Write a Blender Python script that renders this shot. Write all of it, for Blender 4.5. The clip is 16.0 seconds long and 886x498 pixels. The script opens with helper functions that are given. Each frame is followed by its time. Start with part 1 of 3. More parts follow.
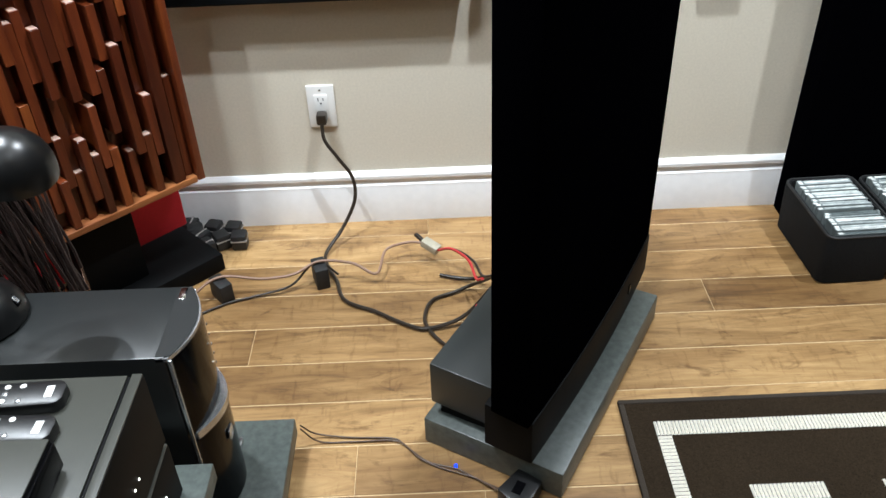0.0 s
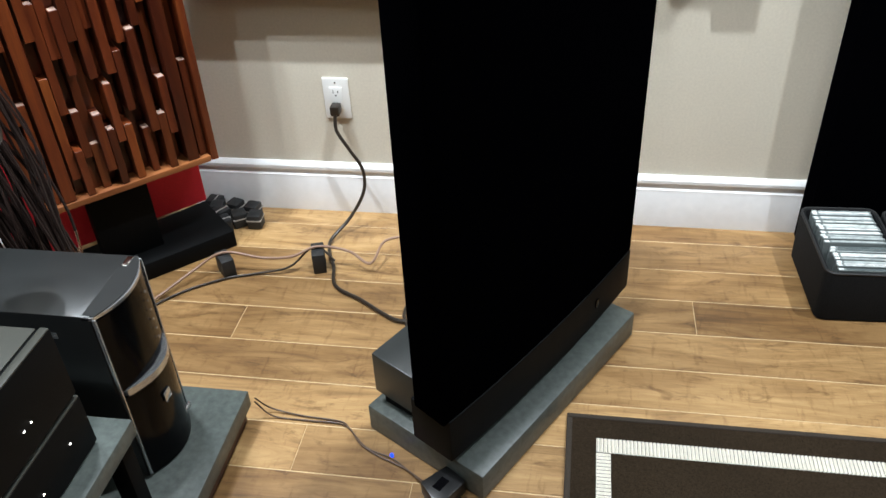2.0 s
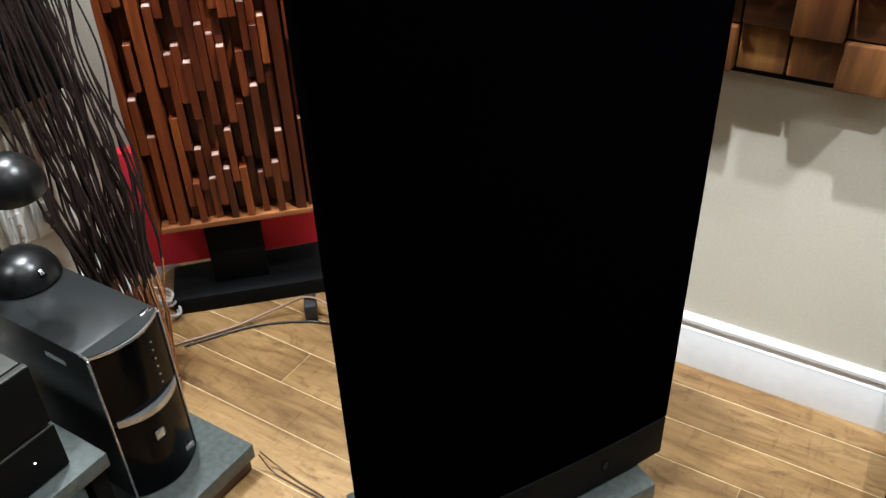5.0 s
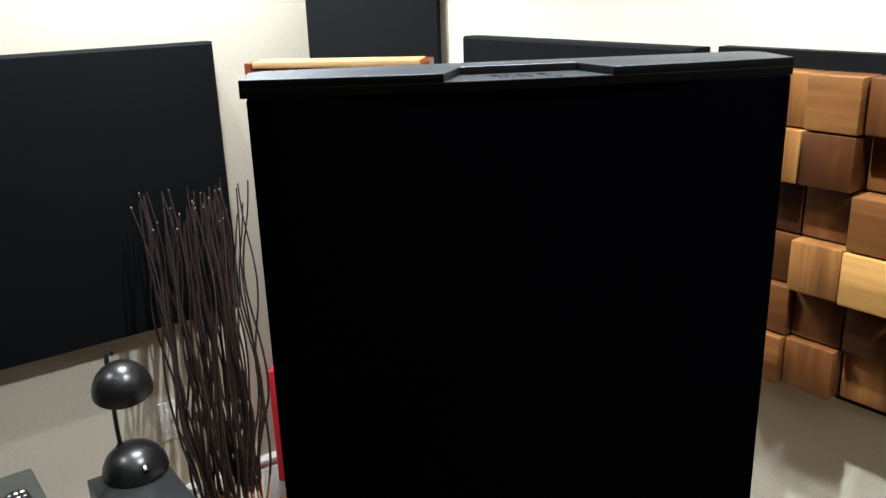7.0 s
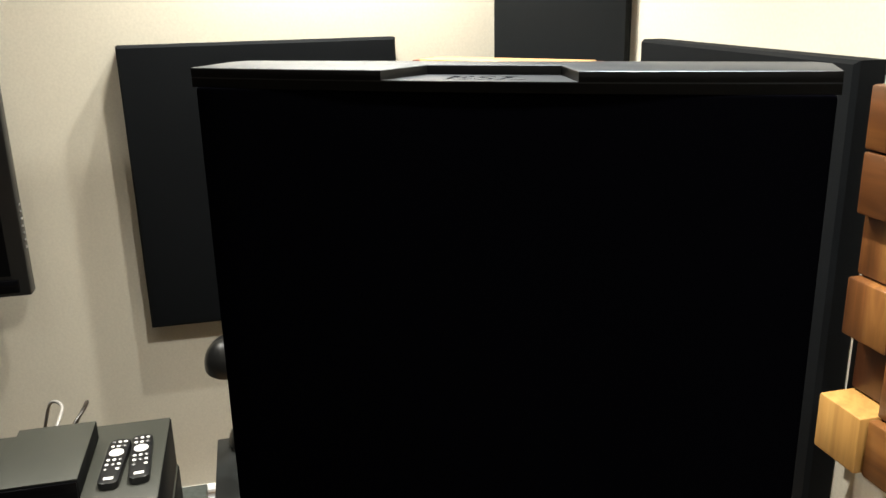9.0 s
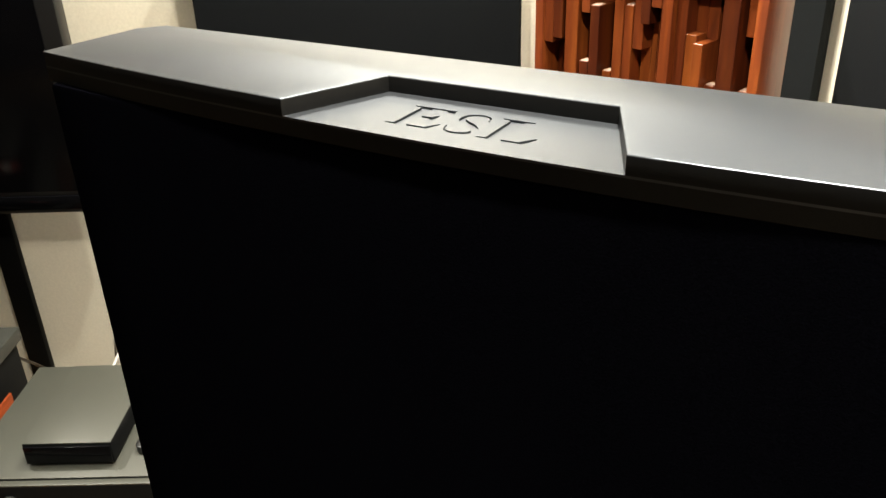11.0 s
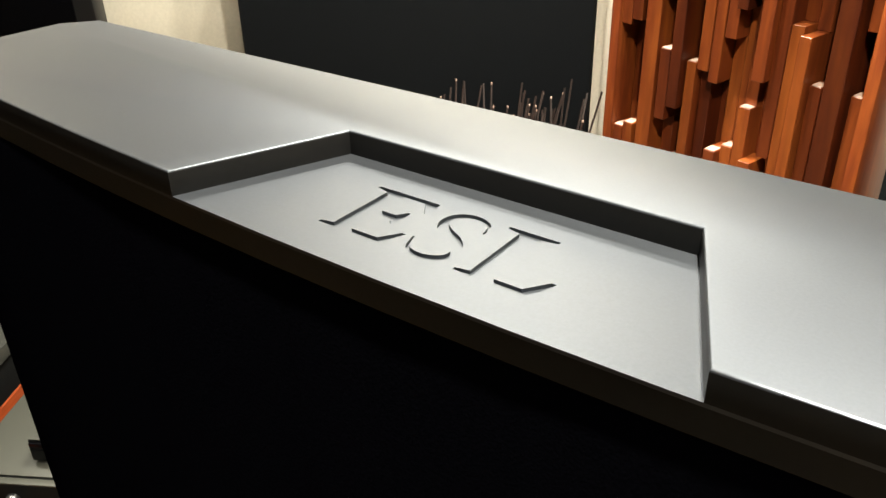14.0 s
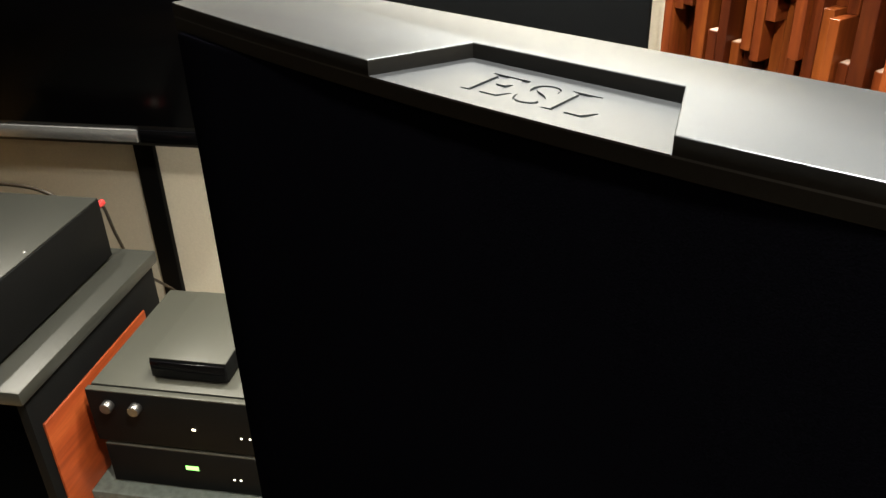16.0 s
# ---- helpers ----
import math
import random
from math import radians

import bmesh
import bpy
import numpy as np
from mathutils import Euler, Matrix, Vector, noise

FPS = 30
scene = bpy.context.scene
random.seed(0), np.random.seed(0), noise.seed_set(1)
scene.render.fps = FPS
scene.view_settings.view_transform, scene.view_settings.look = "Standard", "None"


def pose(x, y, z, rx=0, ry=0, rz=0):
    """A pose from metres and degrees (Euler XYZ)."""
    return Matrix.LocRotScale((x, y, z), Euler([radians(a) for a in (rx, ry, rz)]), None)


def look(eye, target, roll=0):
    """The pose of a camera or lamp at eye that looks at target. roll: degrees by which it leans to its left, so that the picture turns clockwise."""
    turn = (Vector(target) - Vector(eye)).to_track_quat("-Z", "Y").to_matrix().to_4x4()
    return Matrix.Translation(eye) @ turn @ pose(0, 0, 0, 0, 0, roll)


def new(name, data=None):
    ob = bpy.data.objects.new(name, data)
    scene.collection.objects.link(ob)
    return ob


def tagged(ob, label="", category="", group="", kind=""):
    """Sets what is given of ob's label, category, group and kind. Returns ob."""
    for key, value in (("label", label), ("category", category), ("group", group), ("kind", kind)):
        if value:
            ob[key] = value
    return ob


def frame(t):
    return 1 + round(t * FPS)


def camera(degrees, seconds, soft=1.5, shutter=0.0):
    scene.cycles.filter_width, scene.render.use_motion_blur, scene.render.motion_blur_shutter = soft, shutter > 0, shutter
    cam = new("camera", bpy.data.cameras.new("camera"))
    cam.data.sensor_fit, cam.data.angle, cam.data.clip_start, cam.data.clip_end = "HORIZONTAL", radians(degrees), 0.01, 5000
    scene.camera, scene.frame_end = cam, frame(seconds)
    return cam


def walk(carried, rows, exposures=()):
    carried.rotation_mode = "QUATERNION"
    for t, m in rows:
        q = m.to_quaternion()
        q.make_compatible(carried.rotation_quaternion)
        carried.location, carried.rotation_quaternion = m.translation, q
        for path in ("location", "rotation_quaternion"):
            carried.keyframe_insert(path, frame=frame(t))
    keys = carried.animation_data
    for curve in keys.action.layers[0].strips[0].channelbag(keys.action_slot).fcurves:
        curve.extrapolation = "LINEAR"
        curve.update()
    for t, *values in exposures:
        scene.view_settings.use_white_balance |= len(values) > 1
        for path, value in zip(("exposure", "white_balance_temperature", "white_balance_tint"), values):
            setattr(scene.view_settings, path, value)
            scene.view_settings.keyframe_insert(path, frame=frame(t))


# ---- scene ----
cam = camera(56.0, 16.0)
PATH = [
    (0, (1.135, -1.993, 1.324), (1.139, -0.374, 0.15), -2.3),
    (0.5, (1.218, -2.008, 1.317), (1.131, -0.386, 0.15), -3.4),
    (1, (1.325, -2.016, 1.313), (1.174, -0.399, 0.146), -3.7),
    (1.5, (1.398, -2.027, 1.321), (1.222, -0.414, 0.152), -3.3),
    (2, (1.479, -2.003, 1.337), (1.183, -0.408, 0.167), -3.1),
    (2.5, (1.557, -1.97, 1.367), (1.163, -0.394, 0.199), -3.2),
    (3, (1.636, -1.936, 1.413), (1.048, -0.418, 0.251), -2.8),
    (3.2, (1.687, -1.916, 1.429), (0.983, -0.445, 0.27), -3.6),
    (5.3, (1.927, -1.647, 1.53), (0.972, -0.303, 0.398), -2.3),
    (5.5, (1.941, -1.622, 1.555), (0.93, -0.323, 0.42), -2.4),
    (6, (2.043, -1.553, 1.563), (0.843, -0.34, 0.52), -2.3),
    (6.5, (2.171, -1.468, 1.564), (0.754, -0.303, 0.768), -2.0),
    (7, (2.21, -1.402, 1.557), (0.682, -0.267, 0.94), -1.8),
    (7.5, (2.211, -1.3, 1.548), (0.629, -0.23, 0.954), -2.1),
    (7.6, (2.21, -1.278, 1.536), (0.61, -0.222, 0.966), -2.0),
    (8, (2.225, -1.189, 1.549), (0.55, -0.268, 0.961), -2.0),
    (8.2, (2.252, -1.123, 1.543), (0.501, -0.343, 0.973), -1.7),
    (8.5, (2.29, -1.046, 1.557), (0.477, -0.432, 0.977), -1.8),
    (8.7, (2.306, -0.984, 1.552), (0.461, -0.477, 0.972), -2.0),
    (9, (2.29, -0.936, 1.525), (0.426, -0.507, 0.94), -1.3),
    (9.2, (2.258, -0.897, 1.519), (0.383, -0.525, 0.932), -1.3),
    (11.5, (1.79, -0.684, 1.597), (0.039, -0.775, 0.636), -2.0),
    (12, (1.725, -0.676, 1.597), (-0.014, -0.791, 0.616), -1.4),
    (12.5, (1.669, -0.663, 1.58), (-0.068, -0.785, 0.596), -1.2),
    (13, (1.656, -0.661, 1.571), (-0.08, -0.8, 0.588), -1.3),
    (13.5, (1.67, -0.665, 1.574), (-0.065, -0.829, 0.592), -1.5),
    (14, (1.679, -0.662, 1.576), (-0.05, -0.858, 0.591), -1.3),
    (14.5, (1.701, -0.66, 1.575), (-0.019, -0.897, 0.583), -1.5),
    (15, (1.747, -0.651, 1.583), (0.033, -0.924, 0.59), -1.6),
    (15.5, (1.82, -0.648, 1.593), (0.113, -0.955, 0.598), -1.7),
    (16, (1.9, -0.657, 1.602), (0.19, -0.984, 0.617), -1.7),
]
walk(cam, [(t, look(eye, target, roll)) for t, eye, target, roll in PATH], [(0, 0.27, 5800, 10), (5.5, 0.4, 5900, 10), (6.0, 0.45, 5900, 10), (6.5, 0.85, 5700, 10), (7, 0.45, 6000, 10), (9, 0.5, 6900, 10), (11.5, 1.08, 7400, 10), (16, 1.08, 7400, 10)])

# ---- light: ceiling downlights only, in a closed room ----
world = bpy.data.worlds.new("room_dark")
world.use_nodes = True
world.node_tree.nodes["Background"].inputs[0].default_value = (0.5, 0.48, 0.44, 1)
world.node_tree.nodes["Background"].inputs[1].default_value = 0.02
scene.world = world
CEIL = 2.45
SPOTS = [(0.31, -0.55, 88), (0.21, -0.86, 55), (0.52, -0.77, 56), (1.515, -0.56, 150), (2.72, -0.56, 150), (0.24, -2.10, 70), (1.35, -1.65, 14), (2.45, -1.65, 40)]


def downlight(x, y, watts):
    data = bpy.data.lights.new("downlight", "SPOT")
    data.energy, data.color = watts, (0.985, 1.0, 0.96)
    data.spot_size, data.spot_blend, data.shadow_soft_size = radians(112), 0.9, 0.018
    ob = new("downlight", data)
    ob.matrix_world = pose(x, y, CEIL - 0.012)
    return ob


for sx, sy, sw in SPOTS:
    downlight(sx, sy, sw)


# ---- materials ----
def mat(name, color, rough=0.5, metal=0.0, spec=0.5):
    m = bpy.data.materials.new(name)
    m.use_nodes = True
    b = m.node_tree.nodes["Principled BSDF"]
    b.inputs["Base Color"].default_value = (*color, 1)
    b.inputs["Roughness"].default_value = rough
    b.inputs["Metallic"].default_value = metal
    b.inputs["Specular IOR Level"].default_value = spec
    return m


def tools(m):
    t = m.node_tree
    return t.nodes, t.links, t.nodes["Principled BSDF"]


def coords(m, scale=(1, 1, 1), per_object=False):
    nodes, links, _ = tools(m)
    tc = nodes.new("ShaderNodeTexCoord")
    mp = nodes.new("ShaderNodeMapping")
    mp.inputs["Scale"].default_value = scale
    links.new(tc.outputs["Object"], mp.inputs["Vector"])
    if per_object:
        info = nodes.new("ShaderNodeObjectInfo")
        mul = nodes.new("ShaderNodeMath")
        mul.operation = "MULTIPLY"
        mul.inputs[1].default_value = 37.0
        links.new(info.outputs["Random"], mul.inputs[0])
        links.new(mul.outputs[0], mp.inputs["Location"])
    return mp.outputs[0]


def noise_tex(m, vec, scale, detail=4, rough=0.55, distort=0.0):
    nodes, links, _ = tools(m)
    n = nodes.new("ShaderNodeTexNoise")
    n.inputs["Scale"].default_value = scale
    n.inputs["Detail"].default_value = detail
    n.inputs["Roughness"].default_value = rough
    n.inputs["Distortion"].default_value = distort
    links.new(vec, n.inputs["Vector"])
    return n.outputs["Fac"]


def ramp(m, fac, stops):
    nodes, links, _ = tools(m)
    r = nodes.new("ShaderNodeValToRGB")
    while len(r.color_ramp.elements) < len(stops):
        r.color_ramp.elements.new(0.5)
    for e, (p, c) in zip(r.color_ramp.elements, stops):
        e.position, e.color = p, (*c, 1)
    links.new(fac, r.inputs[0])
    return r.outputs[0]


def bump(m, fac, strength, dist=0.002):
    nodes, links, b = tools(m)
    n = nodes.new("ShaderNodeBump")
    n.inputs["Strength"].default_value = strength
    n.inputs["Distance"].default_value = dist
    links.new(fac, n.inputs["Height"])
    links.new(n.outputs[0], b.inputs["Normal"])


def mix(m, a, b_, fac, mode="MULTIPLY"):
    nodes, links, _ = tools(m)
    n = nodes.new("ShaderNodeMix")
    n.data_type, n.blend_type = "RGBA", mode
    for k, v in ((6, a), (7, b_)):
        if isinstance(v, tuple):
            n.inputs[k].default_value = (*v, 1)
        else:
            links.new(v, n.inputs[k])
    if isinstance(fac, float):
        n.inputs[0].default_value = fac
    else:
        links.new(fac, n.inputs[0])
    return n.outputs[2]


def speckled(name, color, rough, amount=0.25, scale=60, bumps=0.15, metal=0.0, spec=0.5, per_object=False):
    m = mat(name, color, rough, metal, spec)
    _, links, b = tools(m)
    v = coords(m, per_object=per_object)
    fine, wide = noise_tex(m, v, scale), noise_tex(m, v, 4.0, 3)
    dark = tuple(c * (1 - amount) for c in color)
    light = tuple(min(1, c * (1 + amount)) for c in color)
    c = ramp(m, fine, [(0.3, dark), (0.7, light)])
    c2 = ramp(m, wide, [(0.3, (1 - amount * 0.6,) * 3), (0.7, (1, 1, 1))])
    links.new(mix(m, c, c2, 1.0), b.inputs["Base Color"])
    bump(m, fine, bumps)
    return m


def wood(name, dark, mid, light, rough=0.45, along=2, grain=14, tint=0.5, bumps=0.12):
    """Wood with grain along one axis of the piece, each piece with its own tone."""
    m = mat(name, mid, rough)
    nodes, links, b = tools(m)
    s = [1.0, 1.0, 1.0]
    s[along] = 0.09
    v = coords(m, tuple(s), per_object=True)
    g = noise_tex(m, v, grain, 6, 0.6, 1.2)
    fine = noise_tex(m, v, grain * 9, 3)
    c = ramp(m, g, [(0.25, dark), (0.5, mid), (0.78, light)])
    c = mix(m, c, ramp(m, fine, [(0.35, (0.72, 0.7, 0.68)), (0.6, (1, 1, 1))]), 0.6)
    info = nodes.new("ShaderNodeObjectInfo")
    tone = ramp(m, info.outputs["Random"], [(0.0, (0.34, 0.26, 0.24)), (0.45, (0.8, 0.72, 0.66)), (0.8, (1.05, 1.0, 0.95)), (1.0, (1.35, 1.4, 1.35))])
    c = mix(m, c, tone, tint)
    links.new(c, b.inputs["Base Color"])
    bump(m, g, bumps, 0.001)
    return m


paint = speckled("wall_paint", (0.655, 0.605, 0.50), 0.75, 0.05, 160, 0.03)
# For the two unseen walls; dark so that little light reflects from them
dark_paint = speckled("unseen_wall_charcoal", (0.03, 0.03, 0.032), 0.8, 0.06, 160, 0.06)
ceiling_paint = speckled("ceiling_paint", (0.78, 0.77, 0.74), 0.85, 0.04, 150, 0.1)
white_gloss = speckled("white_trim_paint", (0.80, 0.80, 0.80), 0.35, 0.03, 40, 0.03)
white_plastic = mat("white_plastic", (0.78, 0.77, 0.74), 0.35)
dark_slot = mat("dark_slot", (0.01, 0.01, 0.01), 0.6)
black_fabric = speckled("black_fabric", (0.0009, 0.0009, 0.0014), 0.95, 0.3, 700, 0.12, spec=0.0)
panel_fabric = speckled("charcoal_panel_fabric", (0.0038, 0.0047, 0.0058), 0.8, 0.25, 500, 0.3, spec=0.10)
trap_fabric = speckled("grey_black_trap_fabric", (0.007, 0.0085, 0.0095), 0.85, 0.2, 500, 0.3, spec=0.15)
black_plastic = speckled("satin_black_plastic", (0.008, 0.008, 0.0085), 0.35, 0.15, 300, 0.04)
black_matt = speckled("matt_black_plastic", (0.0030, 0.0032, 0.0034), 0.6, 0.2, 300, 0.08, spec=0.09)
lamp_black = mat("black_lamp_enamel", (0.006, 0.006, 0.006), 0.30)
gloss_black = mat("gloss_black_plastic", (0.002, 0.002, 0.0025), 0.16, spec=0.12)
pc_top = speckled("black_steel_case", (0.015, 0.0165, 0.0165), 0.36, 0.1, 400, 0.02)
# Darker copy of the cap finish; imitates the dim reflections on its sides
cap_shade = speckled("cap_side_shade_black", (0.0035, 0.0034, 0.0033), 0.42, 0.2, 300, 0.04, spec=0.22)
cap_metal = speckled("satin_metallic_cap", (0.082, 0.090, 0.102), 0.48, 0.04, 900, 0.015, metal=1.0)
grey_box = speckled("grey_black_lacquer", (0.021, 0.0245, 0.0235), 0.42, 0.08, 600, 0.04)
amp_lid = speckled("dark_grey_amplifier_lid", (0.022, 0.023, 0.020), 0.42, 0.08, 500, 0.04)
knob_metal = mat("dark_metal_knob", (0.16, 0.16, 0.16), 0.32, 0.9)
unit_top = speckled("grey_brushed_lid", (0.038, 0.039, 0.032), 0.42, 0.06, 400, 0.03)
silver = speckled("silver_plastic", (0.55, 0.56, 0.57), 0.25, 0.05, 200, 0.02, metal=0.8)
chrome = mat("bright_chrome", (0.8, 0.8, 0.82), 0.12, 1.0)
granite = speckled("grey_green_granite", (0.072, 0.085, 0.078), 0.42, 0.28, 70, 0.08)
plinth_wood = speckled("dark_red_brown_board", (0.09, 0.04, 0.025), 0.5, 0.3, 60, 0.1)
red_fabric = speckled("red_felt", (0.58, 0.010, 0.026), 0.8, 0.15, 400, 0.2)
rubber = speckled("black_rubber", (0.012, 0.012, 0.012), 0.6, 0.3, 200, 0.2)
cable_black = mat("black_cable_jacket", (0.020, 0.0145, 0.010), 0.34)
cable_grey = mat("grey_cable_jacket", (0.30, 0.28, 0.26), 0.45)
cable_brown = mat("brown_clear_cable_jacket", (0.085, 0.052, 0.032), 0.35)
cable_red = mat("red_cable_jacket", (0.45, 0.03, 0.03), 0.4)
cable_pink = mat("copper_clear_speaker_cable", (0.24, 0.145, 0.098), 0.35)
rug_brown = speckled("dark_brown_rug_pile", (0.028, 0.0190, 0.0112), 0.95, 0.45, 380, 0.9, spec=0.08)
rug_edge = speckled("brown_rug_binding", (0.030, 0.021, 0.013), 0.9, 0.3, 500, 0.5)
rug_cream = speckled("cream_woven_stripe", (0.78, 0.74, 0.64), 0.9, 0.15, 420, 0.9)
slat_wood = wood("oiled_cedar_slat", (0.068, 0.0124, 0.0044), (0.165, 0.034, 0.0082), (0.33, 0.092, 0.0180), 0.38, 2, 16, 1.0)
# Cedar made paler: strong light from above is put into this colour
lit_top_wood = wood("cedar_top_lit_tone", (0.46, 0.25, 0.10), (0.62, 0.38, 0.17), (0.74, 0.50, 0.25), 0.4, 0, 14, 0.3)
rail_wood = wood("cedar_rail", (0.20, 0.065, 0.02), (0.34, 0.125, 0.04), (0.48, 0.21, 0.075), 0.4, 0, 14, 0.3)
# End grain, its colour paled to look lit
end_grain = speckled("pale_lit_end_grain", (0.50, 0.34, 0.27), 0.6, 0.15, 200, 0.1)
block_wood = wood("acacia_block", (0.045, 0.017, 0.007), (0.175, 0.070, 0.021), (0.40, 0.195, 0.058), 0.36, 2, 9, 1.0)
gold_block_wood = wood("golden_acacia_block", (0.30, 0.145, 0.04), (0.49, 0.26, 0.075), (0.64, 0.38, 0.125), 0.40, 2, 9, 0.2)
mahogany = wood("mahogany_side_panel", (0.12, 0.017, 0.005), (0.22, 0.038, 0.010), (0.30, 0.066, 0.018), 0.4, 0, 22, 0.2)
twig_dark = speckled("dark_brown_twig_bark", (0.018, 0.010, 0.008), 0.5, 0.4, 120, 0.3, spec=0.25)
twig_copper = speckled("copper_lacquered_twig", (0.60, 0.37, 0.25), 0.24, 0.25, 90, 0.1, metal=0.95)


def emitter(name, color, strength):
    m = mat(name, (0, 0, 0), 0.5)
    _, _, b = tools(m)
    b.inputs["Emission Color"].default_value = (*color, 1)
    b.inputs["Emission Strength"].default_value = strength
    return m


led_white = emitter("white_indicator", (1.0, 0.95, 0.8), 4)
led_green = emitter("green_display", (0.25, 1.0, 0.2), 1.6)
led_blue = emitter("blue_indicator", (0.02, 0.07, 1.0), 1.6)


def oak_floor():
    m = mat("oak_laminate", (0.33, 0.19, 0.08), 0.36)
    nodes, links, b = tools(m)
    v = coords(m, (0.16, 1, 1), per_object=True)
    g = noise_tex(m, v, 15, 8, 0.66, 2.2)
    v2 = coords(m, (0.35, 1, 1), per_object=True)
    stain = noise_tex(m, v2, 16, 6, 0.7, 1.6)
    v3 = coords(m, (1.0, 0.22, 1), per_object=True)
    saw = noise_tex(m, v3, 70, 4, 0.6, 0.4)
    blotch = noise_tex(m, v2, 5, 3, 0.5)
    fine = noise_tex(m, v, 150, 3)
    c = ramp(m, g, [(0.25, (0.145, 0.080, 0.031)), (0.45, (0.300, 0.180, 0.073)), (0.70, (0.44, 0.290, 0.134))])
    c = mix(m, c, ramp(m, stain, [(0.34, (0.30, 0.22, 0.15)), (0.45, (1, 1, 1))]), 0.6)
    c = mix(m, c, ramp(m, saw, [(0.30, (0.55, 0.48, 0.40)), (0.44, (1, 1, 1))]), 0.55)
    c = mix(m, c, ramp(m, blotch, [(0.34, (0.62, 0.55, 0.46)), (0.6, (1.12, 1.12, 1.1))]), 0.95)
    c = mix(m, c, ramp(m, fine, [(0.3, (0.75, 0.73, 0.7)), (0.6, (1, 1, 1))]), 0.5)
    info = nodes.new("ShaderNodeObjectInfo")
    c = mix(m, c, ramp(m, info.outputs["Random"], [(0, (0.70, 0.66, 0.61)), (1, (1.16, 1.16, 1.14))]), 0.9)
    links.new(c, b.inputs["Base Color"])
    r = ramp(m, g, [(0.2, (0.46,) * 3), (0.8, (0.32,) * 3)])
    links.new(r, b.inputs["Roughness"])
    bump(m, g, 0.10, 0.001)
    return m


oak = oak_floor()
oak_bevel = speckled("pale_worn_plank_joint", (0.54, 0.39, 0.21), 0.5, 0.2, 90, 0.1)


# ---- mesh helpers ----
def bm_box(sx, sy, sz, cx=0.0, cy=0.0, cz=0.0, bevel=0.0, seg=2, bm=None):
    own = bmesh.new()
    bmesh.ops.create_cube(own, size=1)
    for v in own.verts:
        v.co = Vector((v.co.x * sx, v.co.y * sy, v.co.z * sz))
    if bevel:
        bmesh.ops.bevel(own, geom=own.edges[:], offset=bevel, segments=seg, affect="EDGES", profile=0.5)
    for v in own.verts:
        v.co += Vector((cx, cy, cz))
    return merge(bm, own)


def merge(bm, own, m=None):
    if m is not None:
        own.transform(m)
    if bm is None:
        return own
    tmp = bpy.data.meshes.new("tmp")
    own.to_mesh(tmp)
    own.free()
    bm.from_mesh(tmp)
    bpy.data.meshes.remove(tmp)
    return bm


def bm_prism(points, z0, z1, bevel=0.0, seg=2, bm=None):
    """An upright prism over a plan outline."""
    own = bmesh.new()
    vs = [own.verts.new((x, y, z0)) for x, y in points]
    f = own.faces.new(vs)
    r = bmesh.ops.extrude_face_region(own, geom=[f])
    for e in r["geom"]:
        if isinstance(e, bmesh.types.BMVert):
            e.co.z = z1
    bmesh.ops.recalc_face_normals(own, faces=own.faces[:])
    if bevel:
        bmesh.ops.bevel(own, geom=own.edges[:], offset=bevel, segments=seg, affect="EDGES", profile=0.5)
    return merge(bm, own)


def bm_slab_top(points, z0, z1, radius, seg=3):
    """An upright prism whose top rim alone is rounded."""
    own = bm_prism(points, z0, z1)
    rim = [e for e in own.edges if all(abs(v.co.z - z1) < 1e-6 for v in e.verts)]
    bmesh.ops.bevel(own, geom=rim, offset=radius, segments=seg, affect="EDGES", profile=0.5)
    return own


def bm_lathe(profile, steps=32, bm=None, m=None):
    """A turned shape from (radius, height) pairs."""
    own = bmesh.new()
    rings = []
    for r, z in profile:
        rings.append([own.verts.new((r * math.cos(a), r * math.sin(a), z)) for a in (2 * math.pi * k / steps for k in range(steps))])
    for a, b in zip(rings, rings[1:]):
        for k in range(steps):
            own.faces.new((a[k], a[(k + 1) % steps], b[(k + 1) % steps], b[k]))
    own.faces.new(rings[0])
    own.faces.new(rings[-1])
    bmesh.ops.remove_doubles(own, verts=own.verts[:], dist=1e-6)
    bmesh.ops.recalc_face_normals(own, faces=own.faces[:])
    return merge(bm, own, m)


def smooth_path(points, per=6):
    """A gliding line through the given points."""
    p = [Vector(q) for q in points]
    p = [p[0] * 2 - p[1], *p, p[-1] * 2 - p[-2]]
    out = []
    for a, b, c, d in zip(p, p[1:], p[2:], p[3:]):
        for k in range(per):
            t = k / per
            out.append(0.5 * (2 * b + (c - a) * t + (2 * a - 5 * b + 4 * c - d) * t * t + (3 * b - a - 3 * c + d) * t ** 3))
    return out + [p[-2]]


def bm_tube(points, radius, sides=8, bm=None, taper=None):
    own = bmesh.new()
    rings, side = [], Vector((0.3, 0.5, 0.81)).normalized()
    n = len(points)
    for k, q in enumerate(points):
        ahead = (points[min(k + 1, n - 1)] - points[max(k - 1, 0)]).normalized()
        side = (side - ahead * side.dot(ahead)).normalized()
        up = ahead.cross(side)
        r = radius if taper is None else radius + (taper - radius) * k / (n - 1)
        rings.append([own.verts.new(q + (side * math.cos(a) + up * math.sin(a)) * r) for a in (2 * math.pi * j / sides for j in range(sides))])
    for a, b in zip(rings, rings[1:]):
        for j in range(sides):
            own.faces.new((a[j], a[(j + 1) % sides], b[(j + 1) % sides], b[j]))
    own.faces.new(rings[0][::-1])
    own.faces.new(rings[-1])
    return merge(bm, own)


